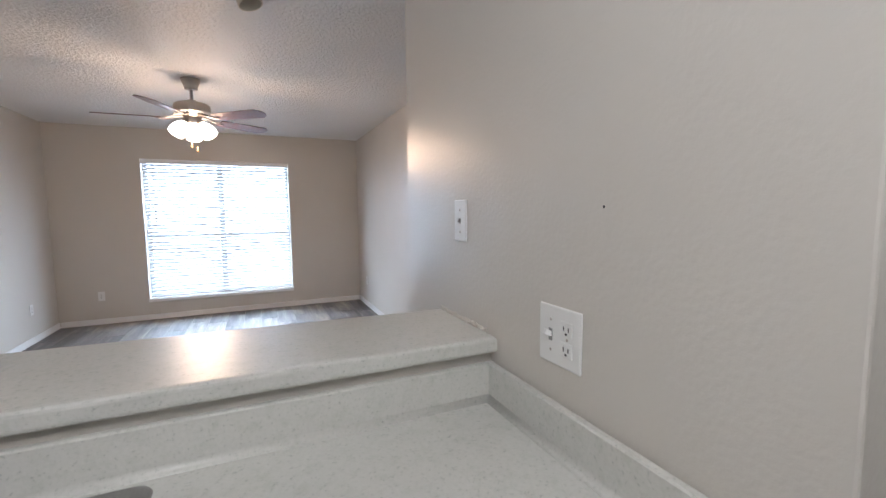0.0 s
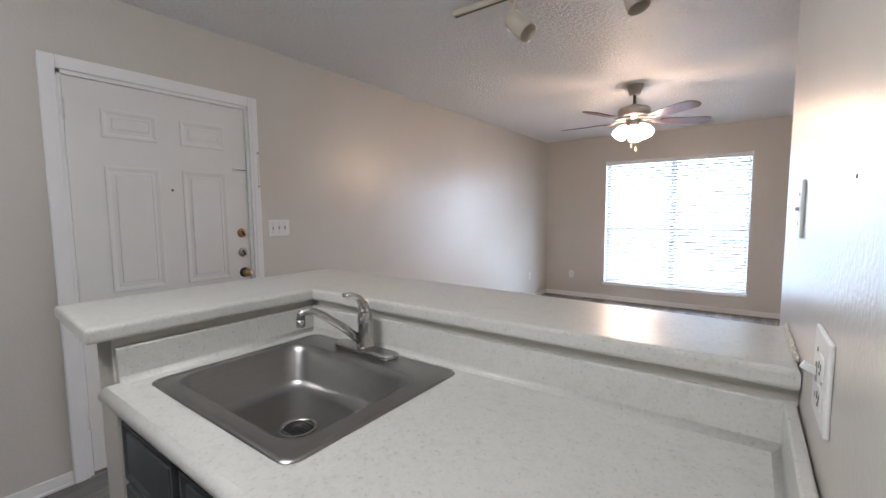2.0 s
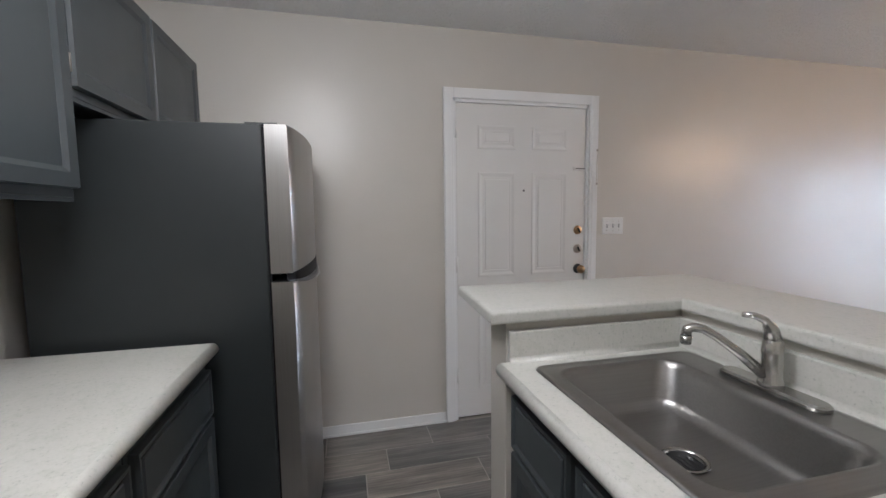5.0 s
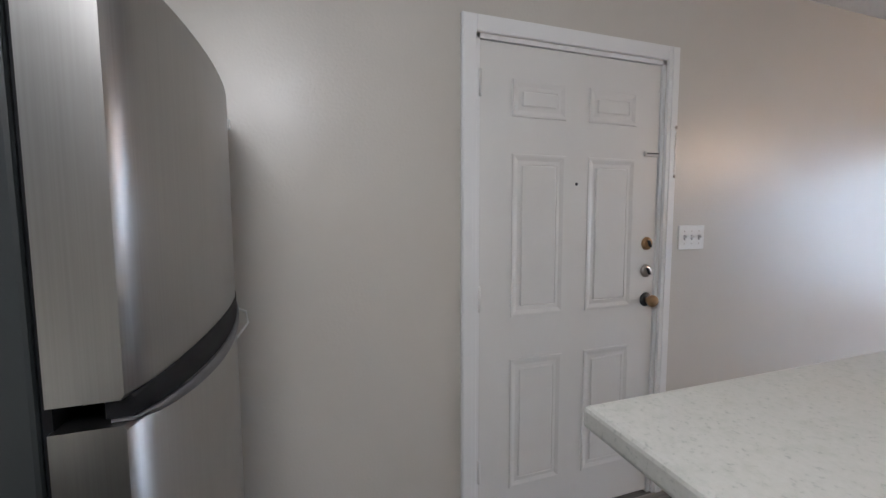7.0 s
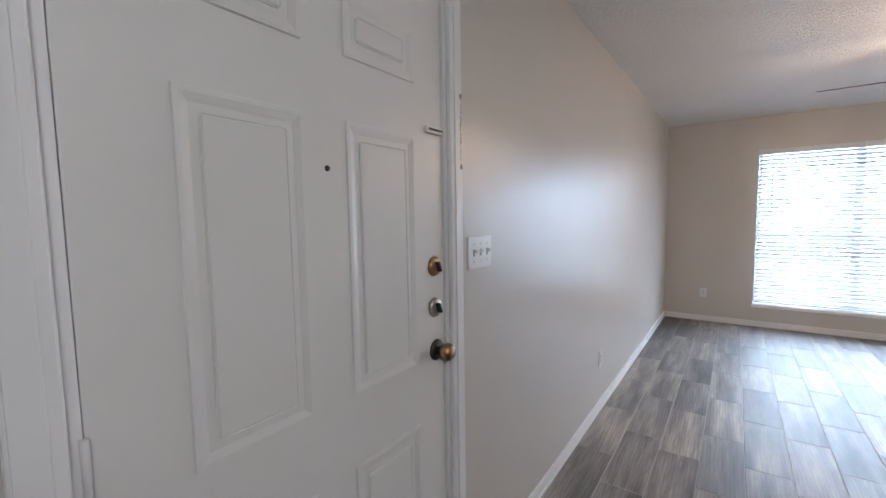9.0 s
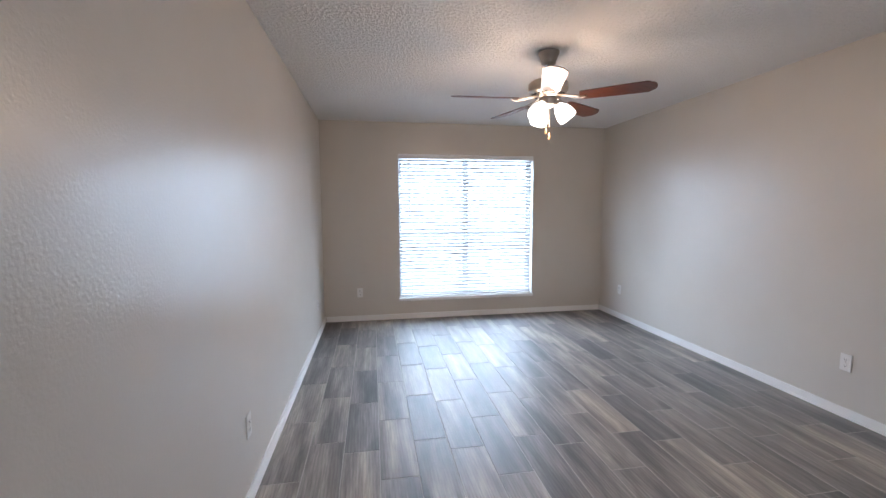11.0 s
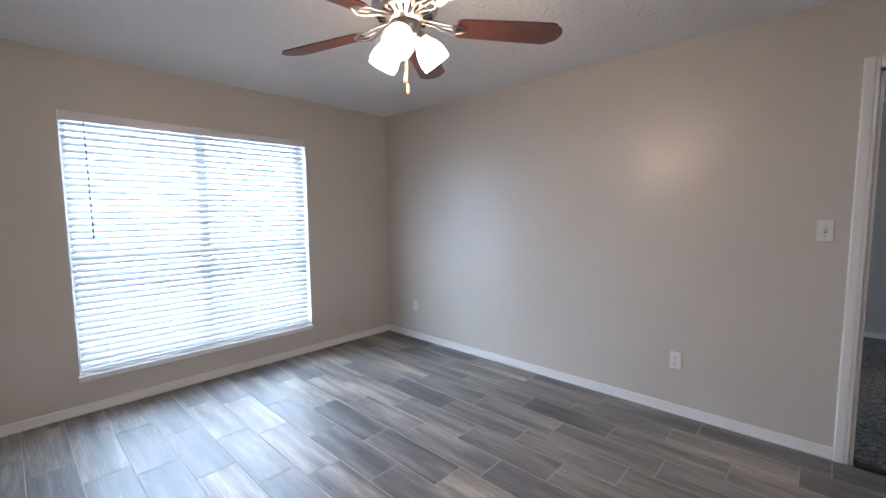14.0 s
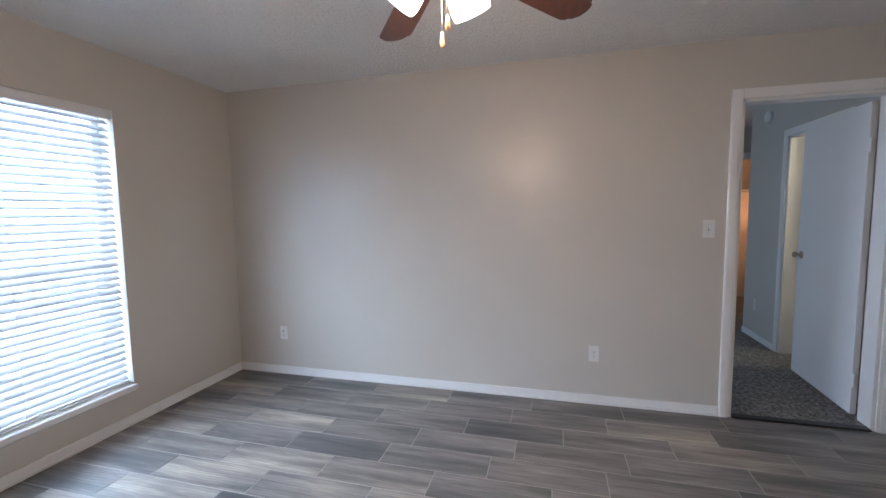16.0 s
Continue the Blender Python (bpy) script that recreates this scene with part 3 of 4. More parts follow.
# ---------- plates on the walls ----------
def plate(name, m, gangs, kind_, label):
    """A wall plate: local x across, y up, z out of the wall."""
    o = m.translation.copy()
    p = thing(name, o, label, "wall plate" if kind_ == "blank" else ("outlet" if kind_ == "outlet" else "light switch"))
    w, h = 0.070 + 0.046 * (gangs - 1), 0.115
    bm = boxes((-w / 2, -h / 2, 0, w / 2, h / 2, 0.006), bevel=0.003)
    bm.transform(m)
    part("cover", bm, PLASTIC, p)
    for g in range(gangs):
        gx = (g - (gangs - 1) / 2) * 0.046
        k = kind_ if not isinstance(kind_, (list, tuple)) else kind_[g]
        if k == "outlet":
            for s in (-1, 1):
                bm = boxes((gx - 0.016, s * 0.0195 - 0.014, 0.006, gx + 0.016, s * 0.0195 + 0.014, 0.0085), bevel=0.001)
                bm.transform(m)
                sock = part("socket", bm, PLASTIC, p)
                bm = boxes((gx - 0.0075, s * 0.0195 - 0.003, 0.0085, gx - 0.0055, s * 0.0195 + 0.006, 0.0092), (gx + 0.0055, s * 0.0195 - 0.003, 0.0085, gx + 0.0075, s * 0.0195 + 0.005, 0.0092), (gx - 0.0025, s * 0.0195 - 0.010, 0.0085, gx + 0.0025, s * 0.0195 - 0.006, 0.0092))
                bm.transform(m)
                part("slots", bm, SLOT, sock)
        elif k == "switch":
            bm = boxes((gx - 0.005, -0.012, 0.006, gx + 0.005, 0.012, 0.0072))
            bm.transform(m)
            part("toggle_opening", bm, GREYBAR, p)
            bm = bmesh.new()
            box(bm, -0.004, -0.005, 0, 0.004, 0.005, 0.018, 0.001)
            bm.transform(m @ pose(gx, 0, 0.005, -25, 0, 0))
            part("toggle", bm, PLASTIC, p)
        elif k == "jack":
            part("jack", lathe([(0, 0.012), (0.004, 0.012), (0.0045, 0.006), (0.008, 0.006), (0, 0.006)], m @ Matrix.Translation((gx, 0, 0)), 10), NICKEL, p)
        for s in (-1, 1):
            zz = s * (0.0 if k == "outlet" else 0.030)
            bm = lathe([(0, 0.0072), (0.003, 0.0068), (0.0034, 0.006), (0, 0.006)], m @ Matrix.Translation((gx, zz, 0)), 8)
            if k != "outlet" or s > 0:
                part("screw", bm, NICKEL, p)
    return p


EAST = lambda y, z: pose(XR, y, z, 90, 0, -90)
WEST = lambda y, z: pose(XL, y, z, 90, 0, 90)
plate("switch_plate", WEST(1.560, 1.245), 3, "switch", "white triple toggle switch plate beside the front door")
plate("wall_outlet", WEST(3.207, 0.365), 1, "outlet", "white duplex outlet low on the wall")
plate("wall_outlet", WEST(5.75, 0.36), 1, "outlet", "white duplex outlet low on the wall")
plate("wall_outlet", pose(-1.985, YF, 0.355, 90, 0, 0), 1, "outlet", "white outlet beside the window")
plate("wall_outlet", EAST(3.350, 0.370), 1, "outlet", "white duplex outlet low on the wall")
plate("cable_plate", EAST(5.91, 0.365), 1, "outlet", "white outlet near the room corner")
plate("switch_plate", EAST(2.655, 1.262), 1, "switch", "white toggle switch plate beside the doorway")
plate("wall_outlet", pose(3.24, YH, 0.372, 90, 0, 180), 1, "outlet", "white outlet in the hall")
plate("wall_outlet", pose(4.45, 1.86, 0.41, 90, 0, -90), 1, "outlet", "white outlet on the hall end wall")
KSIDE = lambda y, z: pose(XK, y, z, 90, 0, -90)
plate("switch_outlet_plate", KSIDE(0.583, 1.133), 2, ["switch", "outlet"], "white two-gang plate with a switch and an outlet")
plate("phone_plate", KSIDE(0.998, 1.345), 1, "jack", "white phone jack plate on the kitchen wall")
hole = lathe([(0, 0.0008), (0.002, 0.0007), (0.0026, 0), (0, 0)], KSIDE(0.485, 1.377), 10)
solid("nail_hole", hole, SLOT, "small dark nail hole in the wall", "nail hole", kind="", base=(XK, 0.485, 1.377))

# ---------- kitchen: peninsula ----------
ZC, ZB = 0.915, 1.070
PX, PY = -1.02, 0.815                       # splash faces
solid("knee_wall", boxes((PX - 0.15, 0.220, 0, PX - 0.022, PY + 0.16, ZB - 0.04), (PX - 0.022, PY + 0.022, 0, XK, PY + 0.16, ZB - 0.04), bevel=0.003), WALL, "greige half wall under the bar", "half wall")


def slab_outline(pts, z0, z1, r):
    bm = bmesh.new()
    top = [bm.verts.new((x, y, z1)) for x, y in pts]
    f = bm.faces.new(top)
    ext = bmesh.ops.extrude_face_region(bm, geom=[f])
    bmesh.ops.translate(bm, verts=[v for v in ext["geom"] if isinstance(v, bmesh.types.BMVert)], vec=(0, 0, z0 - z1))
    bmesh.ops.recalc_face_normals(bm, faces=bm.faces)
    edges = [e for e in bm.edges if abs(e.verts[0].co.z - e.verts[1].co.z) < 1e-6]
    bmesh.ops.bevel(bm, geom=edges, offset=r, segments=3, affect="EDGES", profile=0.5)
    return bm


BX, BY, BXO, BYO, BE = -1.010, 0.808, -1.44, 1.140, 0.162
solid("bar_top", slab_outline([(XK - 0.002, BY), (XK - 0.002, BYO), (BXO, BYO + 0.09), (BXO, BE + 0.025), (BX, BE), (BX, BY)], ZB - 0.04, ZB, 0.01), LAMINATE, "raised speckled white laminate bar top", "bar counter", kind="", base=(-0.6, 1.0, ZB - 0.04))
caulk = bmesh.new()
for i in range(60):
    y = BY + 0.05 + (BYO - BY - 0.06) * i / 59
    box(caulk, XK - 0.001, y, ZB - 0.002, XK - random.uniform(0.004, 0.010), y + 0.008, ZB + random.uniform(0.004, 0.011), 0.002, 1)
solid("caulk_joint", caulk, CAULK, "rough caulk between bar top and wall", "caulk", kind="", base=(XK, 1.0, ZB))

SX0, SX1, SY0, SY1 = -0.962, -0.348, 0.268, 0.785       # sink rim
CF = 0.197                                             # counter's front edge
counter = thing("sink_counter", (-0.3, 0.5, ZC - 0.04), "speckled white laminate counter with backsplash", "counter")
bm = bmesh.new()
outer = ((PX, CF), (XK - 0.002, CF), (XK - 0.002, PY), (PX, PY))
inner = ((SX0 + 0.03, SY0 + 0.03), (SX1 - 0.03, SY0 + 0.03), (SX1 - 0.03, SY1 - 0.03), (SX0 + 0.03, SY1 - 0.03))
ov, iv = ([[bm.verts.new((x, y, z)) for x, y in pts] for z in (ZC, ZC - 0.04)] for pts in (outer, inner))
for i in range(4):
    j = (i + 1) % 4
    bm.faces.new((ov[0][i], ov[0][j], iv[0][j], iv[0][i]))
    bm.faces.new((ov[1][j], ov[1][i], iv[1][i], iv[1][j]))
    bm.faces.new((ov[0][j], ov[0][i], ov[1][i], ov[1][j]))
    bm.faces.new((iv[0][i], iv[0][j], iv[1][j], iv[1][i]))
part("front_nosing", tube([(PX, CF + 0.002, ZC - 0.0201), (XK - 0.002, CF + 0.002, ZC - 0.0201)], [0.0199, 0.0199], 20), LAMINATE, counter)
part("countertop", bm, LAMINATE, counter)
SH = 0.09


def splash(p0, p1, inward):
    """A backsplash strip with a coved foot from p0 to p1; inward points into the counter."""
    bm = bmesh.new()
    n = Vector(inward)
    prof = [(-0.018, -0.03), (-0.018, SH - 0.003), (-0.015, SH), (-0.003, SH), (0.0, SH - 0.003), (0.0, 0.014), (0.002, 0.007), (0.007, 0.002), (0.014, 0.0004), (0.014, -0.03)]
    rings = [[bm.verts.new(Vector((*p, ZC)) + Vector((n.x * a, n.y * a, z))) for a, z in prof] for p in (p0, p1)]
    k = len(prof)
    for i in range(k):
        f = bm.faces.new((rings[0][i], rings[0][(i + 1) % k], rings[1][(i + 1) % k], rings[1][i]))
        f.smooth = 4 < i < 8
    bm.faces.new(rings[0])
    bm.faces.new(rings[1])
    bmesh.ops.recalc_face_normals(bm, faces=bm.faces)
    return bm


part("backsplash", splash((PX - 0.018, PY), (XK - 0.004, PY), (0, -1, 0)), LAMINATE, counter)
part("backsplash", splash((PX, CF + 0.028), (PX, PY + 0.001), (1, 0, 0)), LAMINATE, counter)
part("backsplash", splash((XK - 0.022, CF + 0.002), (XK - 0.022, PY + 0.001), (-1, 0, 0)), LAMINATE, counter)

# sink
sink = thing("kitchen_sink", ((SX0 + SX1) / 2, 0.51, ZC), "brushed steel single-bowl drop-in sink", "sink")


def rounded(x0, y0, x1, y1, r, z, n=6):
    pts = []
    for cx_, cy_, a0 in ((x1 - r, y1 - r, 0), (x0 + r, y1 - r, 90), (x0 + r, y0 + r, 180), (x1 - r, y0 + r, 270)):
        for k in range(n + 1):
            a = radians(a0 + 90 * k / n)
            pts.append((cx_ + r * math.cos(a), cy_ + r * math.sin(a), z))
    return pts


bowl = bmesh.new()
bx0, bx1, by0, by1 = -0.912, -0.405, 0.316, 0.678
loops = [rounded(SX0, SY0, SX1, SY1, 0.03, ZC + 0.001), rounded(SX0 + 0.002, SY0 + 0.002, SX1 - 0.002, SY1 - 0.002, 0.03, ZC + 0.005), rounded(SX0 + 0.008, SY0 + 0.008, SX1 - 0.008, SY1 - 0.008, 0.03, ZC + 0.0065), rounded(SX0 + 0.014, SY0 + 0.014, SX1 - 0.014, SY1 - 0.014, 0.03, ZC + 0.0045), rounded(SX0 + 0.018, SY0 + 0.018, SX1 - 0.018, SY1 - 0.018, 0.03, ZC + 0.0045),
         rounded(bx0 - 0.016, by0 - 0.016, bx1 + 0.016, by1 + 0.016, 0.064, ZC + 0.0045), rounded(bx0 - 0.012, by0 - 0.012, bx1 + 0.012, by1 + 0.012, 0.062, ZC + 0.0062), rounded(bx0 - 0.006, by0 - 0.006, bx1 + 0.006, by1 + 0.006, 0.06, ZC + 0.0062), rounded(bx0, by0, bx1, by1, 0.055, ZC - 0.001), rounded(bx0 + 0.006, by0 + 0.006, bx1 - 0.006, by1 - 0.006, 0.055, ZC - 0.012),
         rounded(bx0 + 0.018, by0 + 0.018, bx1 - 0.018, by1 - 0.018, 0.06, ZC - 0.095), rounded(bx0 + 0.028, by0 + 0.028, bx1 - 0.028, by1 - 0.028, 0.055, ZC - 0.113), rounded(bx0 + 0.05, by0 + 0.05, bx1 - 0.05, by1 - 0.05, 0.05, ZC - 0.120)]
prev = None
for pts in loops:
    ring = [bowl.verts.new(p) for p in pts]
    if prev:
        for i in range(len(ring)):
            j = (i + 1) % len(ring)
            f = bowl.faces.new((prev[i], prev[j], ring[j], ring[i]))
            f.smooth = True
    prev = ring
dcx, dcy = (bx0 + bx1) / 2, (by0 + by1) / 2
ring2 = [bowl.verts.new((dcx + 0.045 * math.cos(math.atan2(v.co.y - dcy, v.co.x - dcx)), dcy + 0.045 * math.sin(math.atan2(v.co.y - dcy, v.co.x - dcx)), ZC - 0.126)) for v in prev]
for i in range(len(prev)):
    j = (i + 1) % len(prev)
    f = bowl.faces.new((prev[i], prev[j], ring2[j], ring2[i]))
    f.smooth = True
bmesh.ops.recalc_face_normals(bowl, faces=bowl.faces)
part("bowl", bowl, SINK, sink)
drain = part("drain", lathe([(0.050, 0.004), (0.046, 0.006), (0.040, 0.002), (0.036, -0.012), (0.032, -0.03), (0, -0.032)], Matrix.Translation((dcx, dcy, ZC - 0.126))), CHROME, sink)
# near-black disc puts the drain hole's shade into colour
part("drain_well", lathe([(0.0385, 0.0018), (0.034, -0.010), (0, -0.012)], Matrix.Translation((dcx, dcy, ZC - 0.1255))), SLOT, drain, "dark disc standing in for the shade inside the drain")
bas = bmesh.new()
for k in range(5):
    box(bas, dcx - 0.028, dcy - 0.026 + k * 0.0125, ZC - 0.137, dcx + 0.028, dcy - 0.022 + k * 0.0125, ZC - 0.1345)
part("strainer", bas, DARKMETAL, drain)

FX, FY, FZ = -0.675, 0.752, ZC + 0.006
faucet = thing("faucet", (FX, FY, FZ), "brushed nickel single-lever kitchen faucet", "faucet")
bm = bmesh.new()
pts = [rounded(FX - 0.128, FY - 0.028, FX + 0.128, FY + 0.028, 0.0275, z) for z in (FZ, FZ + 0.008)] + [rounded(FX - 0.122, FY - 0.022, FX + 0.122, FY + 0.022, 0.0215, FZ + 0.013)]
prev = None
for p in pts:
    ring = [bm.verts.new(q) for q in p]
    if prev:
        for i in range(len(ring)):
            j = (i + 1) % len(ring)
            bm.faces.new((prev[i], prev[j], ring[j], ring[i]))
    prev = ring
bm.faces.new(prev)
bmesh.ops.recalc_face_normals(bm, faces=bm.faces)
part("deck_plate", bm, CHROME, faucet)
part("column", lathe([(0, 0.01), (0.028, 0.01), (0.027, 0.02), (0.022, 0.03), (0.0215, 0.085), (0.023, 0.09), (0.023, 0.095), (0.021, 0.115), (0.013, 0.135), (0, 0.14)], Matrix.Translation((FX, FY, FZ))), CHROME, faucet)
SPT = Vector((-0.760, 0.585, ZC + 0.115))
d = Vector((SPT.x - FX, SPT.y - FY, 0))
base = Vector((FX, FY, FZ))
spout = part("spout", tube([base + d * 0.08 + Vector((0, 0, 0.035)), base + d * 0.35 + Vector((0, 0, 0.082)), base + d * 0.65 + Vector((0, 0, 0.124)), base + d * 0.80 + Vector((0, 0, 0.140)), base + d * 0.92 + Vector((0, 0, 0.143)), base + d * 0.99 + Vector((0, 0, 0.137)), base + d * 1.0 + Vector((0, 0, 0.122))], [0.014, 0.0125, 0.011, 0.011, 0.0115, 0.0125, 0.0125]), CHROME, faucet)
part("aerator", lathe([(0, 0), (0.0135, 0), (0.0135, -0.018), (0.011, -0.022), (0, -0.022)], Matrix.Translation(base + d + Vector((0, 0, 0.122))), 16), CHROME, spout)
part("lever", tube([base + Vector((0, 0, 0.118)), base + Vector((-0.004, -0.004, 0.150)), base + Vector((-0.009, -0.016, 0.168)), base + Vector((-0.020, -0.034, 0.178)), base + Vector((-0.034, -0.056, 0.179))], [0.019, 0.016, 0.010, 0.008, 0.006]), CHROME, faucet)


# cabinets
def cabinet_front(parent, name, m, w, h, mould=True):
    """A cabinet door or drawer front with a stepped frame: local x across, y up, z out."""
    bm = boxes((-w / 2, -h / 2, 0, w / 2, h / 2, 0.014), bevel=0.0015)
    frame_ring(bm, Matrix.Translation((0, 0, 0.0138)), w, h, 0.056 if h > 0.25 else 0.022, 0.001, 0.009, 0.74 if h > 0.25 else 0.45)
    if h <= 0.25:
        box(bm, -w / 2 + 0.024, -h / 2 + 0.024, 0.012, w / 2 - 0.024, h / 2 - 0.024, 0.021, 0.003, 1)
    bm.transform(m)
    bmesh.ops.recalc_face_normals(bm, faces=bm.faces)
    return part(name, bm, CAB, parent)


def base_unit(x0, x1, yf, yb, label, drawers=1, doors=1, facing=-1, top=ZC - 0.04, group="", sunk=False):
    """A base cabinet whose front lies at yf; facing -1 looks to -y."""
    c = thing("base_cabinet", ((x0 + x1) / 2, (yf + yb) / 2, 0), label, "cabinet", group)
    s = facing
    if sunk:
        part("carcass", boxes((x0, yf, 0.10, x1, yb, 0.70), (x0, yf, 0.70, x1, yf + 0.02, top - 0.002)), CAB, c)
    else:
        part("carcass", boxes((x0, yf, 0.10, x1, yb, top - 0.002)), CAB, c)
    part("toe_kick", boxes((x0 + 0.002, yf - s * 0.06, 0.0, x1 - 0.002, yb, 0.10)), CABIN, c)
    rot = 0 if s < 0 else 180
    n = doors
    for k in range(n):
        w = (x1 - x0 - 0.03 * n) / n
        cx_ = x0 + (x1 - x0) * (k + 0.5) / n
        cabinet_front(c, "drawer_front", pose(cx_, yf + s * 0.001, 0.758, 90, 0, rot), w, 0.155)
        cabinet_front(c, "cabinet_door", pose(cx_, yf + s * 0.001, 0.402, 90, 0, rot), w, 0.53)
    return c


base_unit(-0.995, -0.662, 0.235, PY, "narrow slate-grey base cabinet with drawer", group="peninsula cabinets", sunk=True)
base_unit(-0.660, -0.335, 0.235, PY, "slate-grey sink base cabinet with false drawer", group="peninsula cabinets", sunk=True)
dw = thing("dishwasher", (-0.03, 0.45, 0), "black built-in dishwasher under the counter", "dishwasher")
part("tub", boxes((-0.331, 0.255, 0.02, 0.27, PY, 0.87)), BLACK, dw)
part("control_panel", boxes((-0.327, 0.215, 0.76, 0.266, 0.254, 0.862), bevel=0.006), BLACK, dw)
part("door", boxes((-0.327, 0.220, 0.12, 0.266, 0.254, 0.752), bevel=0.006), BLACK, dw)
part("handle", boxes((-0.20, 0.202, 0.775, 0.14, 0.216, 0.795), bevel=0.005), BLACK, dw)
solid("cabinet_filler", boxes((0.272, 0.235, 0.0, XK - 0.002, PY, ZC - 0.042)), CAB, "slate-grey filler strip beside the dishwasher", "filler", kind="", base=(0.3, 0.5, 0))

# ---------- kitchen: back wall ----------
LX0, LYF = -1.457, -0.672
back = thing("back_counter", (-0.6, -1.0, ZC - 0.04), "white laminate counter beside the refrigerator", "counter")
part("countertop", boxes((LX0, YB + 0.002, ZC - 0.04, XK - 0.05, LYF - 0.018, ZC)), LAMINATE, back)
part("front_nosing", tube([(LX0, LYF - 0.018, ZC - 0.0201), (XK - 0.05, LYF - 0.018, ZC - 0.0201)], [0.0199, 0.0199], 20), LAMINATE, back)
part("backsplash", boxes((LX0, YB + 0.002, ZC, XK - 0.05, YB + 0.022, ZC + 0.10), bevel=0.004), LAMINATE, back)
for a, b_ in ((-1.44, -0.90), (-0.895, -0.30), (-0.295, XK - 0.06)):
    base_unit(a, b_, LYF - 0.04, YB + 0.003, "slate-grey base cabinet with drawer and door", facing=1, group="back wall cabinets")

UYF = -0.985


def upper_unit(x0, x1, z0, z1, doors, label):
    c = thing("wall_cabinet", ((x0 + x1) / 2, (UYF + YB) / 2, z0), label, "cabinet", "wall cabinets")
    part("carcass", boxes((x0, YB + 0.002, z0, x1, UYF, z1), bevel=0.002), CAB, c)
    part("bottom_rail", boxes((x0, UYF - 0.02, z0 - 0.012, x1, UYF - 0.001, z0 - 0.0005)), CAB, c)
    for k in range(doors):
        w = (x1 - x0 - 0.02 * doors) / doors
        cx_ = x0 + (x1 - x0) * (k + 0.5) / doors
        d_ = cabinet_front(c, "cabinet_door", pose(cx_, UYF + 0.001, (z0 + z1) / 2 + 0.005, 90, 0, 180), w, z1 - z0 - 0.04)
        hx = cx_ + w / 2 + 0.004
        for z in (z0 + 0.09, z1 - 0.09):
            part("hinge", tube([(hx, UYF + 0.012, z - 0.025), (hx, UYF + 0.012, z + 0.025)], [0.0045, 0.0045], 8), NICKEL, d_)
    return c


upper_unit(-1.33, -0.70, 1.41, 2.16, 1, "tall slate-grey wall cabinet beside the refrigerator")
upper_unit(-0.695, -0.07, 1.41, 2.16, 1, "tall slate-grey wall cabinet over the counter")
upper_unit(XL + 0.003, -1.335, 1.70, 2.16, 2, "short slate-grey wall cabinet above the refrigerator")

# refrigerator
RX0, RX1, RYB, RYF, RH, RZ = -2.33, -1.515, -1.25, -0.507, 1.672, 1.122
fr = thing("refrigerator", ((RX0 + RX1) / 2, -0.9, 0), "stainless top-freezer refrigerator with charcoal sides", "refrigerator")
part("body", boxes((RX0, RYB, 0.04, RX1, RYF, RH), bevel=0.006), FSIDE, fr)
part("base_grille", boxes((RX0 + 0.02, RYB + 0.05, 0.0, RX1 - 0.02, RYF - 0.02, 0.04)), BLACK, fr)
part("hinge_cover", boxes((RX0 + 0.02, RYF - 0.06, RH, RX1 - 0.02, RYF + 0.05, RH + 0.009), bevel=0.003), FSIDE, fr)


def bowed_door(z0, z1):
    bm = bmesh.new()
    n = 14
    cols = []
    for i in range(n + 1):
        u = i / n
        x = RX0 + (RX1 - RX0) * u
        y = RYF + 0.085 + 0.05 * (1 - (2 * u - 1) ** 2) ** 0.8
        cols.append([bm.verts.new((x, yy, z)) for yy, z in ((RYF + 0.008, z0), (y - 0.004, z0), (y, z0 + 0.006), (y, z1 - 0.006), (y - 0.004, z1), (RYF + 0.008, z1))])
    for a, c in zip(cols, cols[1:]):
        for k in range(6):
            f = bm.faces.new((a[k], a[(k + 1) % 6], c[(k + 1) % 6], c[k]))
            f.smooth = k == 2
    bm.faces.new(cols[0])
    bm.faces.new(cols[-1])
    bmesh.ops.recalc_face_normals(bm, faces=bm.faces)
    return bm


def bowed_band(low, high, proud):
    """A curved strip along the doors' bowed faces; low and high give its edges from end (0) to middle (1)."""
    bm = bmesh.new()
    cols = []
    for i in range(19):
        u = 0.012 + 0.976 * i / 18
        k = math.sin(math.pi * u) ** 0.6
        x = RX0 + (RX1 - RX0) * u
        y = RYF + 0.085 + 0.05 * (1 - (2 * u - 1) ** 2) ** 0.8 + proud
        z0, z1 = RZ + low[0] + (low[1] - low[0]) * k, RZ + high[0] + (high[1] - high[0]) * k
        cols.append([bm.verts.new((x, yy, z)) for yy, z in ((y - 0.03, z0), (y - 0.003, z0), (y, z0 + 0.003), (y, z1 - 0.003), (y - 0.003, z1), (y - 0.03, z1))])
    for a, c in zip(cols, cols[1:]):
        for k in range(6):
            f = bm.faces.new((a[k], a[(k + 1) % 6], c[(k + 1) % 6], c[k]))
            f.smooth = k == 2
    bm.faces.new(cols[0])
    bm.faces.new(cols[-1])
    bmesh.ops.recalc_face_normals(bm, faces=bm.faces)
    return bm


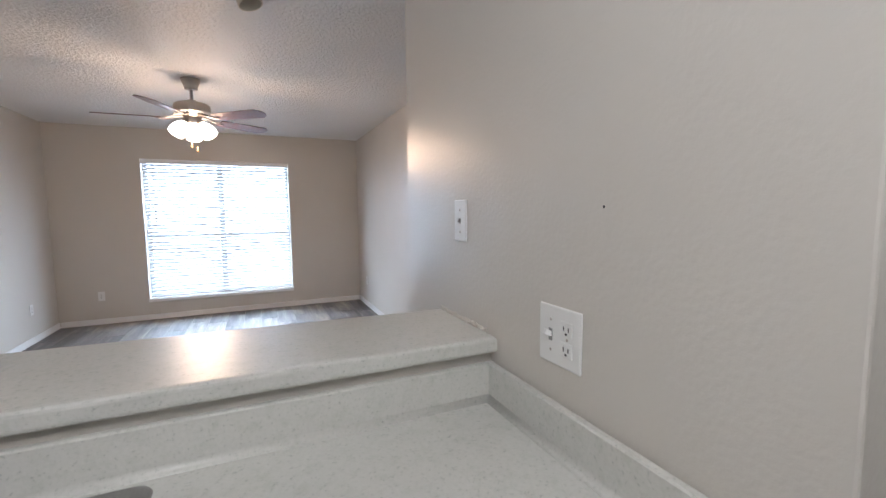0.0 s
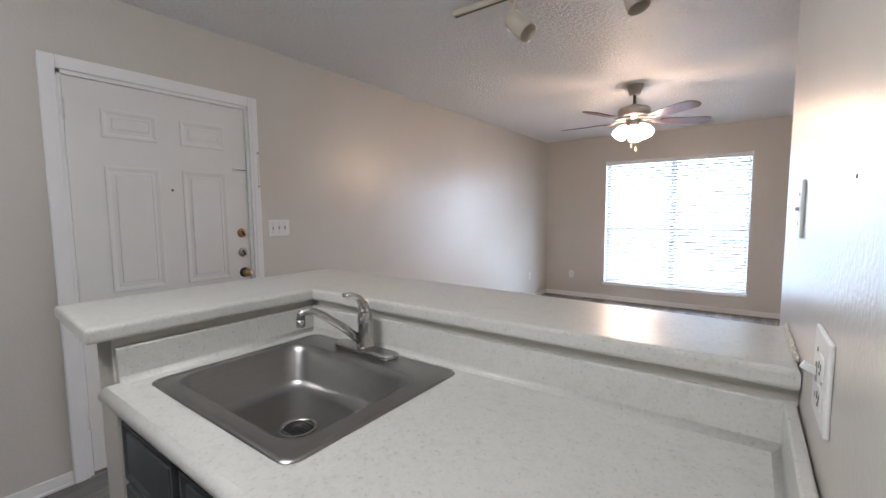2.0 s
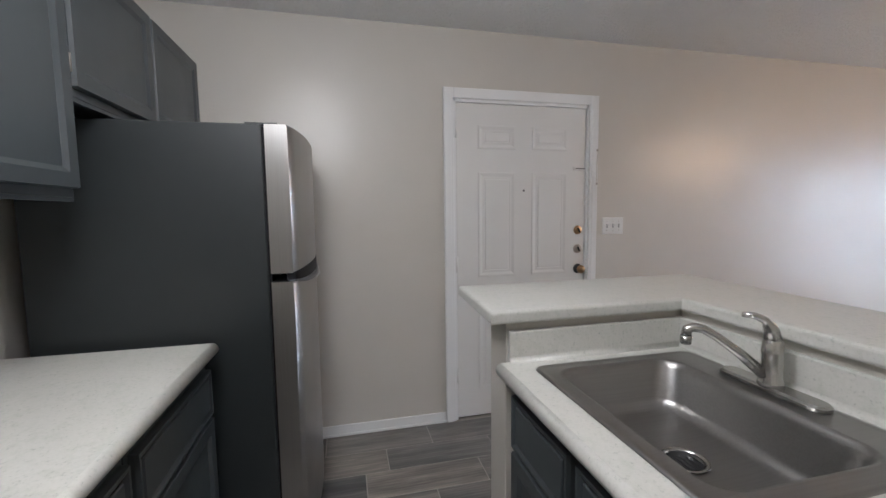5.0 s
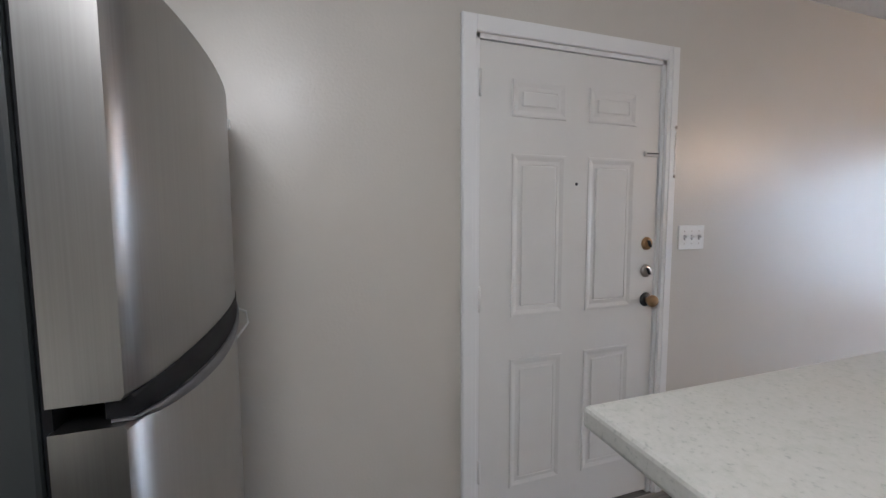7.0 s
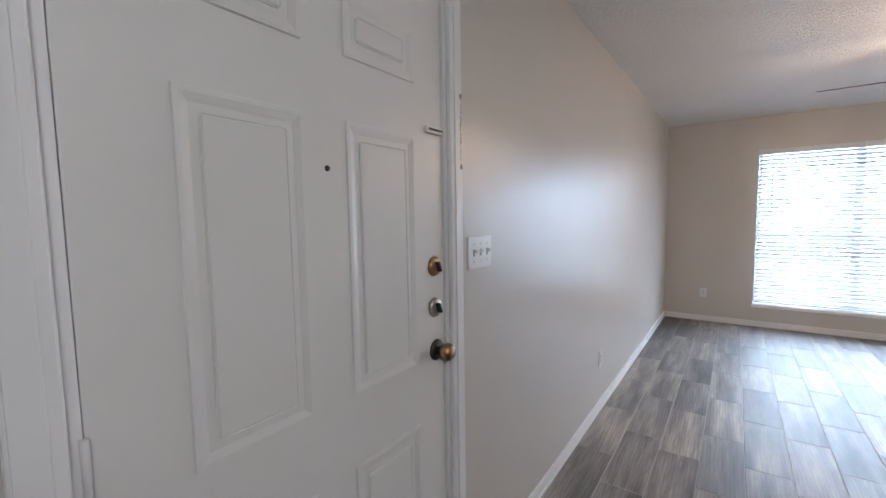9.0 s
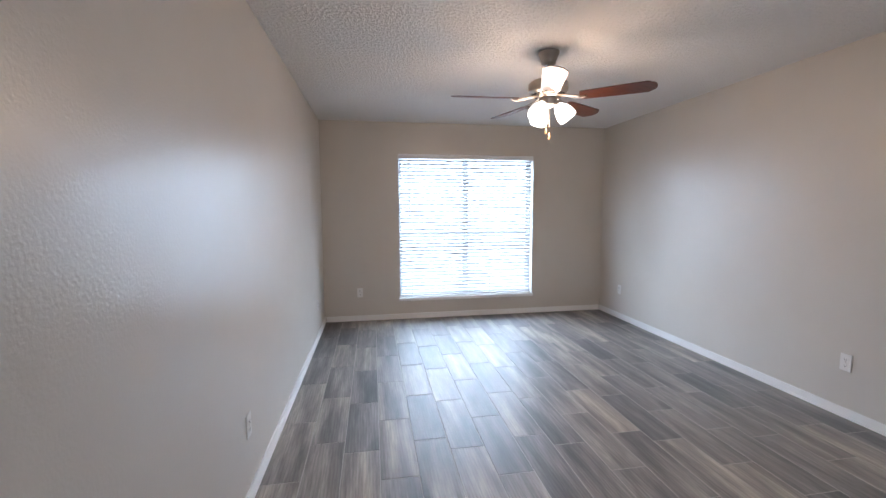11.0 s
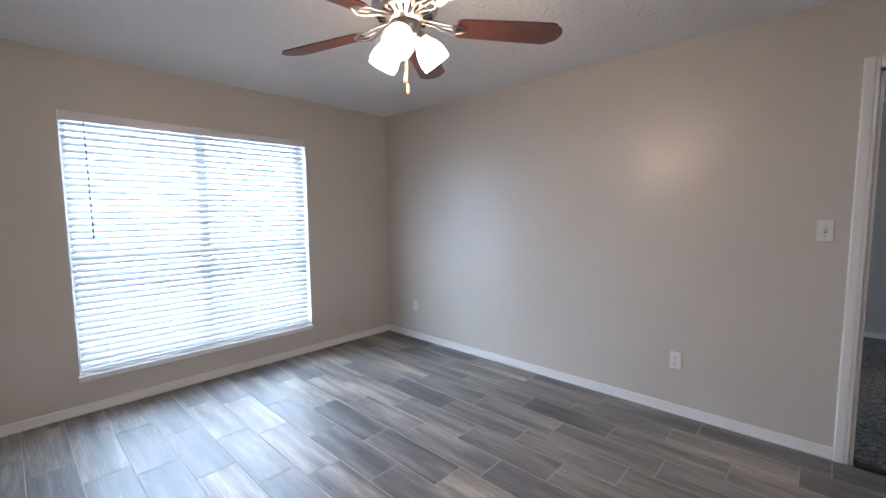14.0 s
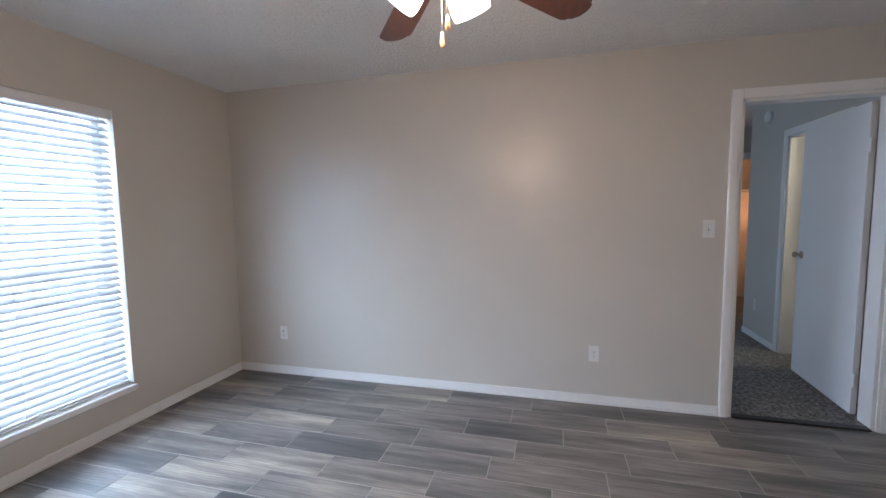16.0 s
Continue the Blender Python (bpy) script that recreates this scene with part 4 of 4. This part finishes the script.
part("freezer_door", bowed_door(RZ + 0.016, RH), STEEL, fr, "stainless freezer door")
low_door = part("fridge_door", bowed_door(0.06, RZ - 0.016), STEEL, fr, "stainless refrigerator door")
part("handle", bowed_band((-0.006, -0.028), (0.016, 0.030), 0.002), BLACK, fr, "black grip between the doors")
part("door_gasket", boxes((RX0 + 0.01, RYF, 0.06, RX1 - 0.01, RYF + 0.010, RH - 0.01)), BLACK, fr)
part("handle_lip", bowed_band((-0.008, -0.052), (-0.0065, -0.0285), 0.007), LIP, fr, "grey lip under the grip")
part("badge", boxes((RX0 + 0.040, RYF + 0.090, 1.605, RX0 + 0.066, RYF + 0.111, 1.632), bevel=0.001), PLASTIC, fr)

cord = tube([(RX0 - 0.010, RYF + 0.02, 1.075), (RX0 - 0.02, RYF + 0.085, 1.075), (RX0 - 0.026, RYF + 0.122, 1.055), (RX0 - 0.024, RYF + 0.128, 1.02), (RX0 - 0.014, RYF + 0.09, 0.97), (RX0 - 0.012, RYF - 0.02, 0.92)], [0.004] * 6, 8)
solid("power_cord", cord, PLASTIC, "loop of white cord beside the refrigerator", "cord", kind="", base=(RX0 - 0.01, RYF, 1.0))

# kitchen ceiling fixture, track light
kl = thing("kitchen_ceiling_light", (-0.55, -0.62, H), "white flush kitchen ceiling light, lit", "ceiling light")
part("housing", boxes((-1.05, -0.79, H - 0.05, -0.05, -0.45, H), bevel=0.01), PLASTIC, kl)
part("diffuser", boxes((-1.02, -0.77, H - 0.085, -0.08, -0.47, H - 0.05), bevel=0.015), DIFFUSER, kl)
TZ = H - 0.028
track = thing("track_light", (-0.5, 1.87, H), "cream ceiling track light with two cylinder spots", "track light")
part("track", boxes((-1.11, 1.853, TZ, 0.10, 1.888, H), bevel=0.003), CREAM, track)
part("track_slot", boxes((-1.105, 1.864, TZ - 0.001, 0.095, 1.877, TZ + 0.002)), SLOT, track)
for x, aim in ((-0.735, (0.60, -0.15, -0.62)), (-0.20, (0.28, -0.10, -0.9))):
    stem = part("stem", tube([(x, 1.87, TZ), (x, 1.87, TZ - 0.09)], [0.007, 0.007], 10), CREAM, track)
    part("adapter", boxes((x - 0.03, 1.855, TZ - 0.022, x + 0.03, 1.886, TZ - 0.001), bevel=0.004), CREAM, track)
    q = Vector(aim).to_track_quat("Z", "Y").to_matrix().to_4x4()
    m = Matrix.Translation((x + 0.02, 1.86, TZ - 0.142)) @ q
    part("spot_can", lathe([(0, -0.060), (0.040, -0.058), (0.047, -0.05), (0.047, 0.092), (0.043, 0.092), (0.043, -0.02), (0, -0.02)], m, 24), CREAM, track)

# ---------- inner door, bathroom door, smoke detector ----------
HX, HY = 1.445, OY0 + 0.005
idoor = thing("door_2", (HX, HY, 0), "open white flush hollow-core door", "door", kind="structure")
im = pose(HX, HY, 0, 0, 0, -3.7)
bm = boxes((0.0, -0.0175, 0.02, 0.82, 0.0175, 2.05), bevel=0.002)
bm.transform(im)
part("slab", bm, INNERW, idoor)
for z in (0.25, 1.78):
    bm = boxes((-0.022, 0.010, z - 0.045, 0.0, 0.0195, z + 0.045), bevel=0.002)
    bm.transform(im)
    part("hinge", bm, WHITE, idoor)
for s in (-1, 1):
    m = im @ Matrix.Translation((0.758, 0.0175 * s, 1.01)) @ pose(0, 0, 0, -90 * s, 0, 0)
    part("door_knob", lathe([(0, 0.058), (0.018, 0.057), (0.025, 0.048), (0.022, 0.034), (0.011, 0.026), (0.011, 0.008), (0.03, 0.007), (0.031, 0), (0, 0)], m), NICKEL, idoor, "satin nickel door knob")
bdoor = thing("door_3", (2.73, YH - 0.1, 0), "open cream-lit bathroom door", "door", kind="structure")
part("slab", boxes((2.685, YH - 0.90, 0.015, 2.72, YH - 0.13, 2.02), bevel=0.002), INNERW, bdoor)
cdoor = thing("door_4", (4.6, 1.47, 0), "open closet door beyond the hall", "door", kind="structure")
part("slab", boxes((4.58, 1.455, 0.015, 5.3, 1.49, 2.02), bevel=0.002), INNERW, cdoor)
part("door_knob", lathe([(0, 0.055), (0.022, 0.05), (0.024, 0.04), (0.01, 0.025), (0.01, 0), (0, 0)], pose(5.2, 1.455, 0.96, 90, 0, 0)), BRASS, cdoor)
solid("closet_shelf", boxes((5.35, 0.1, 1.66, 5.6, 1.45, 1.68)), INNERW, "closet shelf in warm light", "shelf", kind="", base=(5.4, 0.8, 1.7))
sd = lathe([(0, 0.035), (0.045, 0.034), (0.06, 0.02), (0.062, 0), (0, 0)], pose(3.13, YH, 2.30, -90, 0, 0))
solid("smoke_detector", sd, PLASTIC, "round white smoke detector on the hall wall", "smoke detector", kind="", base=(3.13, YH, 2.30))

# ---------- floor tiles ----------
floor = thing("floor", (0, 0, 0), "grey-brown wood-look plank tile floor", "floor", kind="structure")
PWID, PLEN, GAP = 0.203, 0.610, 0.004


def plank_mesh(length):
    bm = bmesh.new()
    box(bm, 0, 0, -0.006, PWID - GAP, length - GAP, 0, 0.0)
    bmesh.ops.bevel(bm, geom=[e for e in bm.edges if all(v.co.z > -0.001 for v in e.verts)], offset=0.0015, segments=1, affect="EDGES")
    me = bpy.data.meshes.new("plank")
    bm.to_mesh(me)
    bm.free()
    me.materials.append(PLANK)
    return me


meshes = {}
row, x = 0, XR - 0.012 - PWID * 19
while x < XR:
    y = YB - (row * 0.225 + (row % 3) * 0.05) % PLEN
    while y < YF:
        y0, y1 = max(y, YB), min(y + PLEN, YF)
        n = round(y1 - y0, 3)
        if n > 0.02:
            if n not in meshes:
                meshes[n] = plank_mesh(n)
            p = new("plank", meshes[n])
            p.parent = floor
            p.location = (x, y0, 0)
        y += PLEN
    x += PWID
    row += 1
